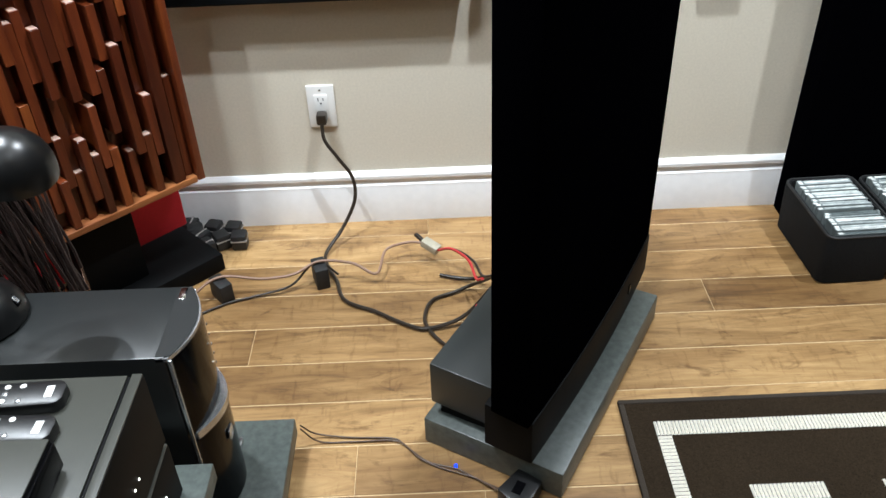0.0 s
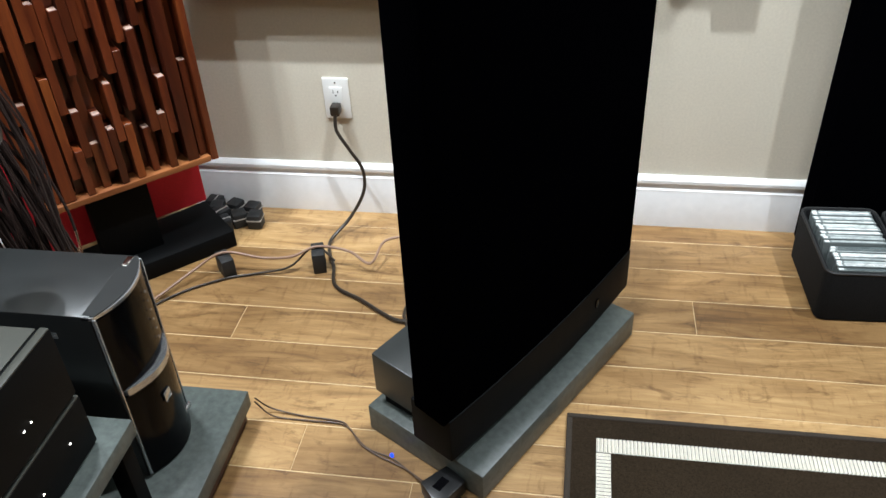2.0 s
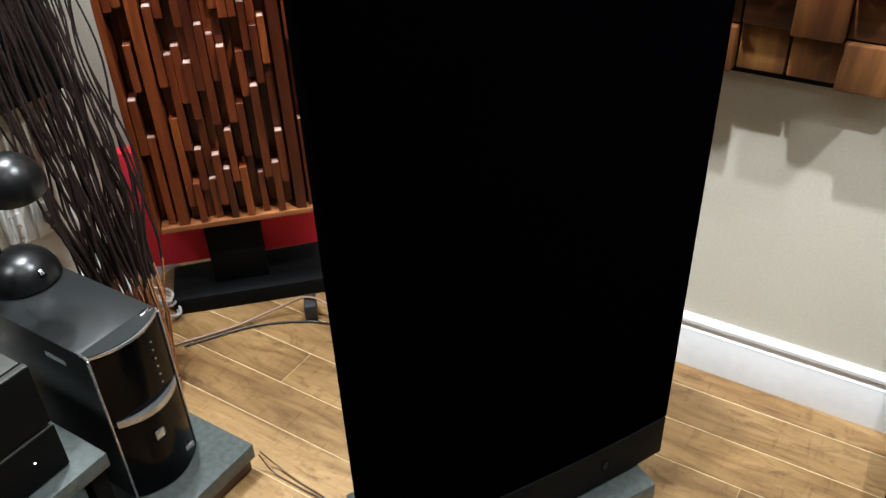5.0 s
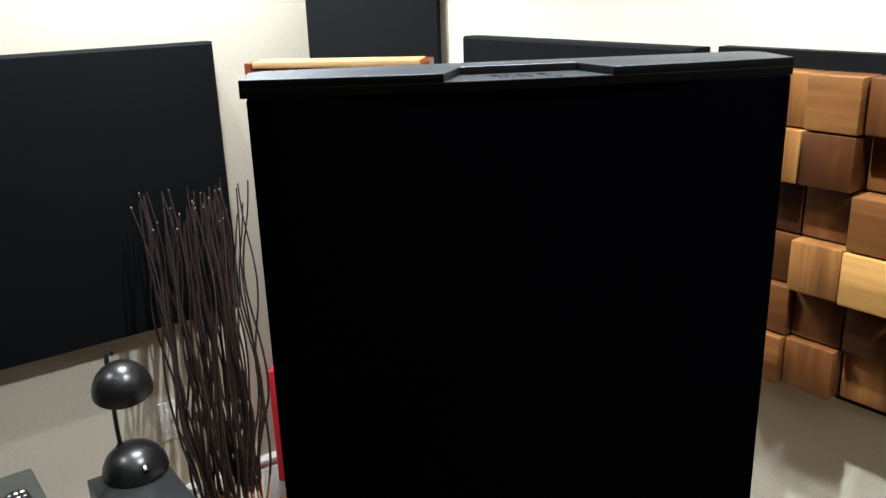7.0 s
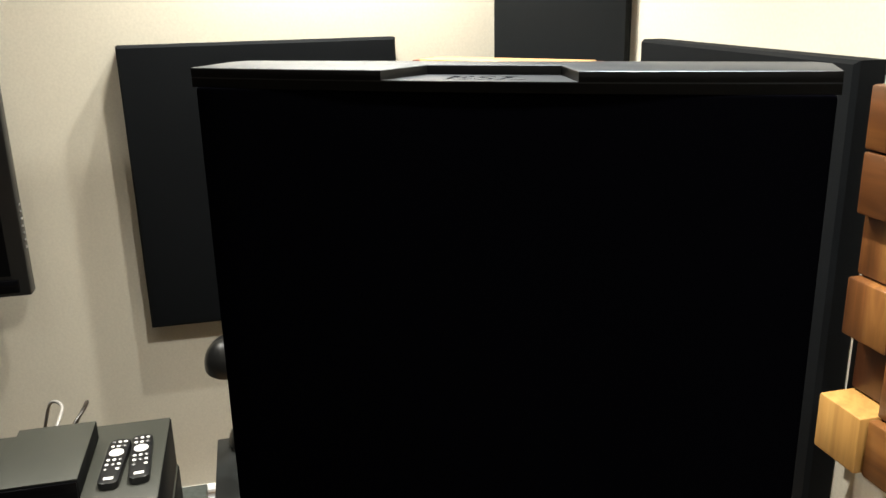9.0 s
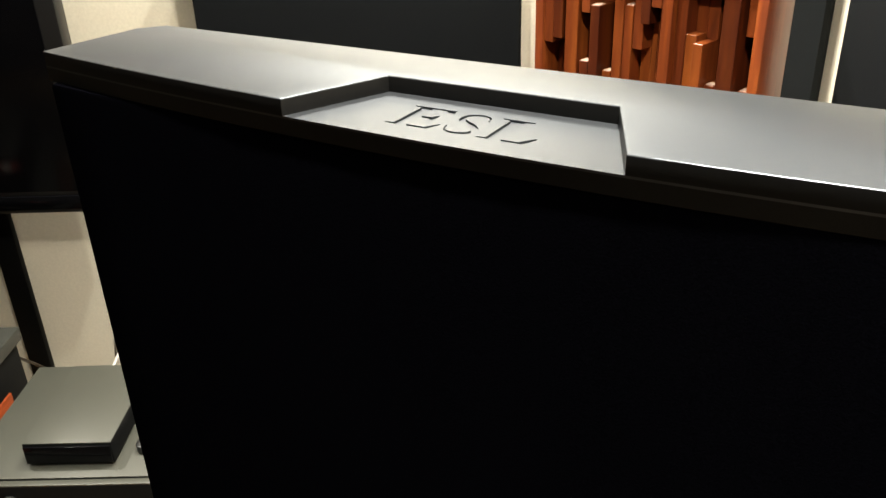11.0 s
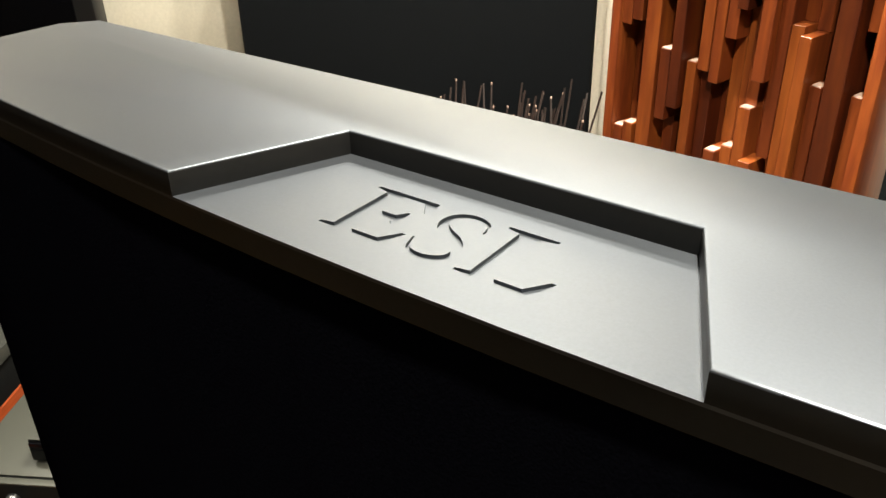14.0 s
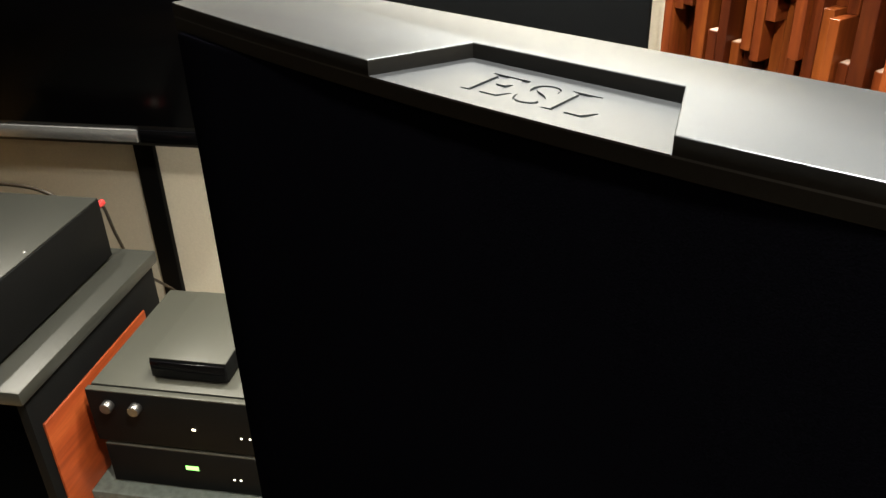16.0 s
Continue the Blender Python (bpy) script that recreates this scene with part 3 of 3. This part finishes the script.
part("label_plate", bm_box(0.03, 0.018, 0.001, 0, 0, 0.0345), gloss_black, dev)

# cable risers and the loose rubber feet in the corner
for px, py, a, hh in ((0.823, -0.292, 18, 0.06), (0.578, -0.338, 40, 0.055)):
    solid("cable_riser", bm_box(0.034, 0.062, hh, 0, 0, hh / 2, 0.003), rubber, "small black block carrying the speaker cable", "block", m=pose(px, py, 0, 0, 0, a), group="cable risers")
rnd = random.Random(7)
for k, (px, py, pz) in enumerate(((0.435, -0.045, 0), (0.475, -0.10, 0), (0.505, -0.062, 0), (0.535, -0.115, 0), (0.562, -0.072, 0), (0.585, -0.118, 0), (0.50, -0.148, 0), (0.455, -0.075, 0.0))):
    f = thing("rubber_foot", pose(px, py, 0.024, rnd.choice((0, 90)), 0, rnd.uniform(0, 90)), "loose ribbed black rubber foot on the floor", "rubber foot", "loose rubber feet")
    part("body", bm_box(0.042, 0.042, 0.046, 0, 0, 0, 0.006), rubber, f)
    part("band", bm_box(0.0435, 0.0435, 0.006, 0, 0, 0.006, 0.002), cable_grey, f)

# grey coiled cable beside the plate
pts = []
for k in range(46):
    a = k * 0.55
    pts.append((0.205 + 0.05 * math.cos(a) + 0.012 * math.sin(a * 0.3), -0.545 + 0.030 * math.sin(a) - 0.004 * math.cos(a * 0.7), 0.012 + 0.0016 * k + 0.006 * math.sin(a * 1.7)))
cable("coiled_cable", pts, 0.0042, cable_grey, "coiled grey mains cable on the floor", 3, 7)
cable("white_cable", [(0.05, -0.63, 0.36), (0.09, -0.62, 0.2), (0.13, -0.62, 0.06), (0.18, -0.60, 0.012), (0.22, -0.56, 0.01)], 0.003, white_plastic, "thin white cable hanging to the floor")


# ---- computer on its stone slab, with desk lamp ----
sl = thing("stone_plinth", pose(0, 0, 0), "grey stone slab on dark red-brown board", "plinth")
part("board", bm_box(0.56, 0.42, 0.045, 0.535, -1.055, 0.0225, 0.003), plinth_wood, sl, "dark red-brown base board")
part("stone_top", bm_box(0.59, 0.44, 0.042, 0.535, -1.06, 0.066, 0.003), granite, sl)


def computer():
    pc = thing("desktop_computer", pose(0.548, -0.992, 0.087), "black tower computer with glossy front and silver trim", "computer")
    w, d, h = 0.172, 0.35, 0.395
    part("case", bm_box(d, w, h, -0.005, 0, h / 2, 0.003), pc_top, pc)
    # bowed front fascia
    def bow(z0, z1, inset, thick, material, name, lab=""):
        pts = []
        for k in range(13):
            y = -w / 2 + inset + (w - 2 * inset) * k / 12
            pts.append((d / 2 - 0.005 + thick * (1 - (y / (w / 2)) ** 2) * 0.9 + 0.004, y))
        pts += [(d / 2 - 0.02, w / 2 - inset), (d / 2 - 0.02, -w / 2 + inset)]
        return part(name, bm_prism(pts, z0, z1, 0.0), material, pc, lab, smooth=30)
    bow(0.004, 0.205, 0.004, 0.040, gloss_black, "lower_fascia", "glossy black lower front door")
    bow(0.222, h - 0.012, 0.004, 0.030, gloss_black, "upper_fascia", "glossy black drive door")
    bow(0.206, 0.221, 0.010, 0.045, silver, "front_handle", "curved silver pull bar")
    bow(h - 0.008, h - 0.002, 0.0, 0.033, silver, "top_trim", "silver curved top trim")
    bow(h - 0.003, h + 0.0005, 0.004, 0.029, pc_top, "top_lip")
    for sy in (-1, 1):
        part("side_trim", bm_box(0.006, 0.004, h - 0.012, d / 2 + 0.001, sy * (w / 2 - 0.001), h / 2, 0.0012), silver, pc, "thin silver edge strip")
    for k in range(6):
        part("drive_button", bm_lathe([(0.0024, 0), (0.0022, 0.0016)], 10, m=pose(d / 2 + 0.0245, 0.035, 0.25 + 0.021 * k, 0, 90, 0)), silver, pc)
    part("front_badge", bm_box(0.002, 0.022, 0.022, d / 2 + 0.0365, -0.012, 0.15, 0.002), silver, pc, "small round silver badge")
    for k in range(2):
        part("sticker", bm_box(0.006, 0.02, 0.012, d / 2 + 0.024, 0.045 + 0.018 * (k - 0.5), 0.045, 0.001), silver, pc)
    part("power_button", bm_box(0.013, 0.030, 0.005, d / 2 - 0.010, w / 2 - 0.022, h + 0.001, 0.0022), chrome, pc, "chrome power button")
    part("side_vent", bm_box(0.06, 0.002, 0.012, 0.07, -w / 2 - 0.0005, h - 0.045), silver, pc)
    return pc


computer()


def desk_lamp():
    lp = thing("desk_lamp", pose(0.403, -0.975, 0.4825), "small glossy black desk lamp with dome shade", "lamp")
    part("base", bm_lathe([(0.072, 0.0), (0.075, 0.006), (0.072, 0.022), (0.062, 0.043), (0.044, 0.060), (0.022, 0.069), (0.0, 0.071)], 40), lamp_black, lp)
    switch = part("switch", bm_box(0.004, 0.014, 0.020, 0, 0, 0, 0.001), gloss_black, lp)
    switch.matrix_basis = pose(0.064, 0.004, 0.036, 0, -38, 0)
    part("rocker", bm_box(0.002, 0.008, 0.012, 0.0025, 0, 0, 0.0006), silver, switch)
    neck = smooth_path([(-0.022, -0.02, 0.060), (-0.008, -0.025, 0.12), (0.018, -0.030, 0.20), (0.045, -0.034, 0.275), (0.060, -0.038, 0.320), (0.080, -0.039, 0.348), (0.112, -0.038, 0.352)], 6)
    part("neck", bm_tube(neck, 0.0052, 10), black_plastic, lp)
    part("collar", bm_lathe([(0.010, 0), (0.010, 0.012), (0.006, 0.018)], 14, m=pose(-0.022, -0.02, 0.054)), black_plastic, lp)
    prof = [(0.061 * math.cos(radians(9 * k)), 0.066 * math.sin(radians(9 * k))) for k in range(11)]
    inner = [(max(r - 0.0018, 0.0), z * 0.965) for r, z in reversed(prof)]
    part("shade", bm_lathe(inner + prof, 40), lamp_black, lp, "glossy black dome shade").matrix_basis = pose(0.158, -0.038, 0.285, 4, 12, 0)
    return lp


desk_lamp()


# ---- willow twig bundle ----
def twigs():
    tw = thing("twig_bundle", pose(0.440, -0.760, 0), "tall bundle of dark wavy willow twigs with copper foot", "dried twigs")
    rnd = random.Random(21)
    bmd, bmc, bmt = bmesh.new(), bmesh.new(), bmesh.new()
    for k in range(70):
        a = rnd.uniform(0, 2 * math.pi)
        r0, r1 = 0.030 * math.sqrt(rnd.random()), math.sqrt(rnd.random())
        top = rnd.uniform(0.965, 1.075)
        pts = []
        ph, ph2, amp = rnd.uniform(0, 6.3), rnd.uniform(0, 6.3), rnd.uniform(0.005, 0.014)
        lean = Vector((-0.265, 0.080, 0))
        for j in range(15):
            t = j / 14
            spread = 0.012 * (1 - t) + (0.088 * min(1, (t / 0.5) ** 1.15)) * (1 - 0.35 * max(0, t - 0.55)) + 0.06 * max(0, t - 0.6) * 2
            x = r0 * math.cos(a) * (1 - t) + 0.6 * spread * r1 * math.cos(a) + amp * math.sin(ph + t * 13) * min(1, t * 3)
            y = r0 * math.sin(a) * (1 - t) + spread * r1 * 1.25 * math.sin(a) + amp * math.sin(ph2 + t * 15) * min(1, t * 3)
            pts.append(Vector((x, y, 0.002 + top * t)) + lean * t ** 1.6)
        pts = smooth_path(pts, 2)
        cut = 9
        bm_tube(pts[:cut + 1], 0.0034, 5, bmc, 0.0032)
        bm_tube(pts[cut:], 0.0036, 5, bmd, 0.0020)
        if k % 3 == 0:
            bm_tube([pts[-1], pts[-1] + Vector((0, 0, 0.004))], 0.0017, 5, bmt)
    tagged(part("twig_spray", bmd, twig_dark, tw, "dark brown wavy twigs", 60), kind="stuff")
    tagged(part("copper_foot", bmc, twig_copper, tw, "copper-coloured lower stems", 60), kind="stuff")
    tagged(part("cut_tip", bmt, end_grain, tw, "pale cut twig ends", 60), kind="stuff")
    part("tie_band", bm_lathe([(0.040, 0.02), (0.043, 0.024), (0.043, 0.034), (0.040, 0.038)], 28), twig_copper, tw)
    return tw


twigs()


# ---- low rack: stone shelf with stacked units ----
rack = thing("equipment_rack", pose(0, 0, 0), "low black equipment rack with grey stone shelf", "rack")
part("stone_shelf", bm_box(0.50, 0.555, 0.036, 0.515, -1.402, 0.282, 0.003), granite, rack, "grey stone shelf slab")
for qx in (0.29, 0.735):
    for qy in (-1.15, -1.655):
        part("leg", bm_box(0.035, 0.035, 0.264, qx, qy, 0.132, 0.003), black_matt, rack)
part("lower_shelf", bm_box(0.46, 0.52, 0.02, 0.515, -1.402, 0.06, 0.002), black_matt, rack)
part("back_panel", bm_box(0.02, 0.47, 0.19, 0.29, -1.402, 0.165, 0.002), black_matt, rack)


def hifi(name, m, w, d, h, label, knobs=(), leds=(), lid=unit_top):
    """A hi-fi unit whose front faces +x; origin at the middle of its underside."""
    u = thing(name, m, label, "hi-fi unit")
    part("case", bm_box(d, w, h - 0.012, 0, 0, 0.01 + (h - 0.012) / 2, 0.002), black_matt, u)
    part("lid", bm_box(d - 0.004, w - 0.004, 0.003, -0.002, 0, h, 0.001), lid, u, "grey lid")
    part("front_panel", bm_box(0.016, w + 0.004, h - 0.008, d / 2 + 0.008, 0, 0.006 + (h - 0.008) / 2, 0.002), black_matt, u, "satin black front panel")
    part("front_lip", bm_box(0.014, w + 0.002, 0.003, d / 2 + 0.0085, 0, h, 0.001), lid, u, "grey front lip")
    for sx in (-1, 1):
        for sy in (-1, 1):
            part("foot", bm_lathe([(0.016, 0), (0.018, 0.006), (0.018, 0.010)], 16, m=pose(sx * d * 0.38, sy * w * 0.38, 0)), rubber, u)
    for y, z, r in knobs:
        part("knob", bm_lathe([(r, 0), (r, 0.014), (r * 0.9, 0.017), (0, 0.0172)], 24, m=pose(d / 2 + 0.016, y, z, 0, 90, 0)), knob_metal, u, "dark metal knob")
    for y, z, ww, hh, mt in leds:
        part("indicator", bm_box(0.001, ww, hh, d / 2 + 0.0166, y, z), mt, u)
    return u


hifi("receiver", pose(0.535, -1.402, 0.412), 0.44, 0.36, 0.138, "black receiver with grey lid and dark metal knobs",
     ((-0.175, 0.105, 0.0125), (-0.115, 0.105, 0.0125)), ((0.0, 0.06, 0.008, 0.003, led_white), (0.10, 0.05, 0.0028, 0.0028, led_white), (0.118, 0.05, 0.0028, 0.0028, led_white)))
hifi("disc_player", pose(0.525, -1.395, 0.300), 0.43, 0.38, 0.108, "black disc player with green display on stone shelf",
     (), ((-0.03, 0.065, 0.028, 0.010, led_green), (0.06, 0.045, 0.0035, 0.0025, led_white), (0.075, 0.045, 0.0035, 0.0025, led_white), (0.16, 0.06, 0.0035, 0.0025, led_white)))
sb = thing("set_top_box", pose(0.553, -1.418, 0.5515), "small black set-top box lying on the receiver", "set-top box")
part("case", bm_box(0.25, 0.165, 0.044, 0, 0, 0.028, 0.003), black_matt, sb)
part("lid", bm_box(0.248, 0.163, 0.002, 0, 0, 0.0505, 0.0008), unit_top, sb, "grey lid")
part("front_panel", bm_box(0.004, 0.160, 0.038, 0.127, 0, 0.027, 0.001), gloss_black, sb)
for sx in (-1, 1):
    for sy in (-1, 1):
        part("foot", bm_lathe([(0.010, 0), (0.010, 0.007)], 12, m=pose(sx * 0.1, sy * 0.06, 0)), rubber, sb)


def remote(m, label, body):
    r = thing("remote_control", m, label, "remote control", "remote controls")
    outline_pts = [(x, y * (0.94 if x > 0.05 else 1.0)) for x, y in rounded(0.188, 0.046, 0.015, 6)]
    b = part("body", bm_prism(outline_pts, 0.0, 0.018, 0.003, 2), body, r)
    part("ring", bm_lathe([(0.0155, 0), (0.0155, 0.002), (0.009, 0.003)], 24, m=pose(-0.030, 0, 0.0175)), white_plastic, b, "white navigation ring")
    for i in range(7):
        for j in range(3):
            x = -0.078 + 0.0195 * i
            if abs(x + 0.030) < 0.02 or (i == 6 and j == 1):
                continue
            pale = (i + j) % 3 != 0
            part("button", bm_lathe([(0.0042, 0), (0.0040, 0.0016), (0.0028, 0.0022)], 12, m=pose(x, (j - 1) * 0.0125, 0.0176)), white_plastic if pale else silver, b)
    part("label_bar", bm_box(0.010, 0.020, 0.0006, 0.075, 0, 0.0181), white_plastic, b, "pale bar")
    return r


remote(pose(0.553, -1.230, 0.5515, 0, 0, 3), "slim black remote control with pale buttons lying on the receiver", black_plastic)
remote(pose(0.560, -1.284, 0.5515, 0, 0, -2), "black remote control with white buttons lying on the receiver", black_plastic)

# ---- second cabinet with power amplifier ----
cab = thing("amplifier_cabinet", pose(0, 0, 0), "black cabinet with mahogany side and grey top", "cabinet")
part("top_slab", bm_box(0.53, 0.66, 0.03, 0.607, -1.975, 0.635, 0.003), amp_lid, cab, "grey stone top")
part("side_frame", bm_box(0.50, 0.02, 0.57, 0.605, -1.665, 0.335, 0.002), black_matt, cab)
part("side_panel", bm_box(0.40, 0.006, 0.40, 0.63, -1.653, 0.34, 0.002), mahogany, cab, "mahogany veneered side panel")
part("side_frame", bm_box(0.50, 0.02, 0.57, 0.605, -2.285, 0.335, 0.002), black_matt, cab)
part("bottom_board", bm_box(0.50, 0.60, 0.05, 0.605, -1.975, 0.025, 0.002), black_matt, cab)
part("back_board", bm_box(0.02, 0.60, 0.57, 0.365, -1.975, 0.335, 0.002), black_matt, cab)
amp = hifi("power_amplifier", pose(0.60, -1.955, 0.650), 0.46, 0.42, 0.155, "large black power amplifier with dark grey lid", (), (), amp_lid)
for k in range(2):
    part("lid_screw", bm_lathe([(0.004, 0), (0.004, 0.002), (0.002, 0.003)], 10, m=pose(0.16 - 0.12 * k, 0.215, 0.156)), silver, amp)
for k, c in enumerate((cable_red, white_plastic, cable_red)):
    part("input_jack", bm_lathe([(0.008, 0), (0.008, 0.034)], 12, m=pose(-0.21, 0.170 + 0.022 * k, 0.128, 0, -90, 0)), c, amp)
cable("amp_lead", [(0.385, -1.765, 0.775), (0.345, -1.752, 0.765), (0.30, -1.765, 0.66), (0.22, -1.785, 0.52), (0.12, -1.768, 0.40), (0.11, -1.694, 0.348), (0.12, -1.60, 0.37), (0.16, -1.50, 0.42)], 0.0040, cable_black, "black signal lead behind the amplifier")
cable("amp_lead", [(0.385, -1.80, 0.785), (0.365, -1.90, 0.808), (0.36, -2.00, 0.812), (0.35, -2.08, 0.80), (0.30, -2.14, 0.74)], 0.0045, cable_black, "black signal lead behind the amplifier")
cable("box_leads", [(0.43, -1.43, 0.58), (0.36, -1.42, 0.615), (0.30, -1.46, 0.60), (0.24, -1.50, 0.50)], 0.004, cable_grey, "grey leads behind the set-top box")
cable("box_leads", [(0.43, -1.40, 0.58), (0.37, -1.37, 0.61), (0.30, -1.38, 0.59), (0.22, -1.44, 0.48)], 0.004, cable_black, "black leads behind the set-top box")

# ---- television ----
tv = thing("television", pose(X0, -2.10, 1.175, 0, 0, 90), "large black wall-mounted television with glossy bezel", "television")
part("housing", bm_box(1.20, 0.045, 0.70, 0, -0.085, 0, 0.006), black_plastic, tv)
part("screen", bm_box(1.12, 0.004, 0.62, 0, -0.1085, 0.015, 0.001), gloss_black, tv, "glossy dark screen")
part("lower_strip", bm_box(0.93, 0.012, 0.034, -0.115, -0.108, -0.322, 0.003), silver, tv, "silver lower strip")
part("sensor_window", bm_box(0.22, 0.010, 0.034, 0.465, -0.108, -0.322, 0.003), gloss_black, tv, "glossy black end of the lower strip")
part("wall_bracket", bm_box(0.5, 0.06, 0.3, 0, -0.032, 0, 0.004), black_matt, tv)
for k in range(7):
    part("side_button", bm_box(0.004, 0.010, 0.006, 0.601, -0.088, -0.12 - 0.018 * k, 0.001), silver, tv)
solid("cable_cover", bm_box(0.02, 0.055, 0.62, 0.011, 0, 0, 0.003), black_matt, "black vertical cable cover below the television", "cable cover", m=pose(X0, -1.80, 0.53))


# ---- fabric bins of disc cases ----
def fabric_bin(m):
    b = thing("fabric_bin", m, "black woven fabric bin full of disc cases", "bin", "fabric bins")
    w, d, h, t = 0.178, 0.275, 0.140, 0.009
    bm = bmesh.new()
    rings = []
    for z, grow in ((0.0, -0.006), (0.004, 0.0), (h - 0.006, 0.003), (h, 0.001), (h, -t + 0.002), (h - 0.006, -t), (0.008, -t - 0.004)):
        rings.append([bm.verts.new((x, y, z)) for x, y in rounded(w + 2 * grow, d + 2 * grow, 0.022 + min(grow, 0))])
    n = len(rings[0])
    for p, q in zip(rings, rings[1:]):
        for k in range(n):
            bm.faces.new((p[k], p[(k + 1) % n], q[(k + 1) % n], q[k]))
    bm.faces.new(rings[0][::-1])
    bm.faces.new(rings[-1])
    part("shell", bm, bin_fabric, b, smooth=40)
    part("rim_piping", bm_tube([Vector((x, y, h)) for x, y in rounded(w, d, 0.022)] + [Vector((*rounded(w, d, 0.022)[0], h))], 0.0035, 6), rubber, b)
    return b


bin_fabric = speckled("black_woven_bin_fabric", (0.008, 0.0085, 0.009), 0.85, 0.5, 260, 0.8, spec=0.2)
case_clear = mat("clear_disc_case", (0.20, 0.225, 0.22), 0.10)
case_inks = [speckled("disc_inlay_" + n, c, 0.25, 0.30, 55, 0.0, per_object=True) for n, c in (("white", (0.72, 0.75, 0.73)), ("grey", (0.42, 0.46, 0.45)), ("pale", (0.60, 0.65, 0.62)), ("dark", (0.10, 0.12, 0.12)))]
rnd = random.Random(3)
for bx in (2.152, 2.345):
    BIN = pose(bx, -0.245, 0, 0, 0, 2)
    fabric_bin(BIN)
    y = -0.122
    while y < 0.110:
        th = rnd.choice((0.0052, 0.0104, 0.0104, 0.0104))
        front = y < -0.03
        c = solid("disc_case", bm_box(0.142, th - 0.0007, 0.124, 0, 0, 0, 0.0006, 1), case_clear, "clear plastic disc case standing in the fabric bin", "disc case", group="disc cases in the bins",
                  m=BIN @ pose((0.010 if front else -0.002) + rnd.uniform(-0.003, 0.003), y + th / 2, 0.0765 + (0.0 if front else 0.010) + rnd.uniform(0, 0.004), rnd.uniform(-4, 1), 0, rnd.uniform(-1, 1)))
        part("paper_inlay", bm_box(0.118, th - 0.0030, 0.0008, 0.006, 0, 0.0622), rnd.choice(case_inks[:3] * 3 + case_inks[3:]), c, "printed paper spine")
        part("hinge_edge", bm_box(0.010, th - 0.0022, 0.0008, -0.064, 0, 0.0622), case_inks[0], c, "bright clear hinge edge")
        y += th


# ---- rug ----
rug = thing("area_rug", pose(0, 0, 0), "dark brown rug with cream geometric border", "rug", kind="")
RX0, RX1, RY0, RY1 = 1.496, 3.3, -3.2, -0.755
part("carpet_field", bm_box(RX1 - RX0, RY1 - RY0, 0.009, (RX0 + RX1) / 2, (RY0 + RY1) / 2, 0.0045, 0.003), rug_brown, rug)
for cx, cy, sx, sy in (((RX0 + RX1) / 2, RY1 - 0.006, RX1 - RX0, 0.012), ((RX0 + RX1) / 2, RY0 + 0.006, RX1 - RX0, 0.012), (RX0 + 0.006, (RY0 + RY1) / 2, 0.012, RY1 - RY0 - 0.024), (RX1 - 0.006, (RY0 + RY1) / 2, 0.012, RY1 - RY0 - 0.024)):
    part("bound_edge", bm_box(sx, sy, 0.011, cx, cy, 0.0058, 0.003), rug_edge, rug)


def ribbed_bar(x0, x1, y0, y1):
    """A woven stripe with fine cross ribs."""
    bm = bmesh.new()
    along_x = (x1 - x0) > (y1 - y0)
    length = (x1 - x0) if along_x else (y1 - y0)
    n = min(260, max(2, int(length / 0.0075)))
    for k in range(n):
        a, c = length * k / n, length * (k + 1) / n
        q = [(0, 0.0085), (0.5, 0.0125), (1, 0.0085)]
        rows = []
        for f, z in q:
            s = a + (c - a) * f
            rows.append([bm.verts.new((x0 + s, yy, z) if along_x else (xx, y0 + s, z)) for xx, yy in ((x0, y0), (x1, y1))])
        for r0, r1 in zip(rows, rows[1:]):
            bm.faces.new((r0[0], r0[1], r1[1], r1[0]))
    return bm


def ring(x0, x1, y0, y1, wx, wy):
    for a in ((x0, x1, y1 - wy, y1), (x0, x1, y0, y0 + wy), (x0, x0 + wx, y0 + wy, y1 - wy), (x1 - wx, x1, y0 + wy, y1 - wy)):
        part("cream_stripe", ribbed_bar(*a), rug_cream, rug, "ribbed cream woven stripe", 20)


ring(1.557, RX1 - 0.06, RY0 + 0.065, -0.82, 0.029, 0.037)
for k in range(5):
    ring(1.702 + 0.254 * k, 1.845 + 0.254 * k, -1.28, -0.987, 0.03, 0.037)


# ---- floor planks, each its own board ----
def planks():
    rnd = random.Random(5)
    pitch, gap, seam, length = 0.1247, 0.0028, 0.0012, 1.80
    shift = {0: 1.1, 1: 1.38, 2: 1.30, 3: 1.79, 4: 0.68, 5: 1.42, 6: 1.36, 7: 0.947, 8: 1.2}
    row, y = 0, -0.093 + 0.1247
    meshes = {}
    while y > Y0:
        ya, yb = min(y, Y1), max(y - pitch, Y0)
        start = shift.get(row, rnd.uniform(0.2, 1.4)) - 3 * length
        while start < X1:
            a, b = max(start, X0), min(start + length, X1)
            if b - a > 0.03 and ya - yb > 0.01:
                key = (round(b - a, 3), round(ya - yb, 3))
                if key not in meshes:
                    meshes[key] = finish("plank", bm_box(b - a - seam, ya - yb - gap, 0.008, 0, 0, -0.004, 0.0011, 1), oak)
                ob = new("plank", meshes[key])
                ob.location = ((a + b) / 2, (ya + yb) / 2, rnd.uniform(-0.0003, 0.0003))
                ob.parent = floor
            start += length
        y -= pitch
        row += 1


planks()
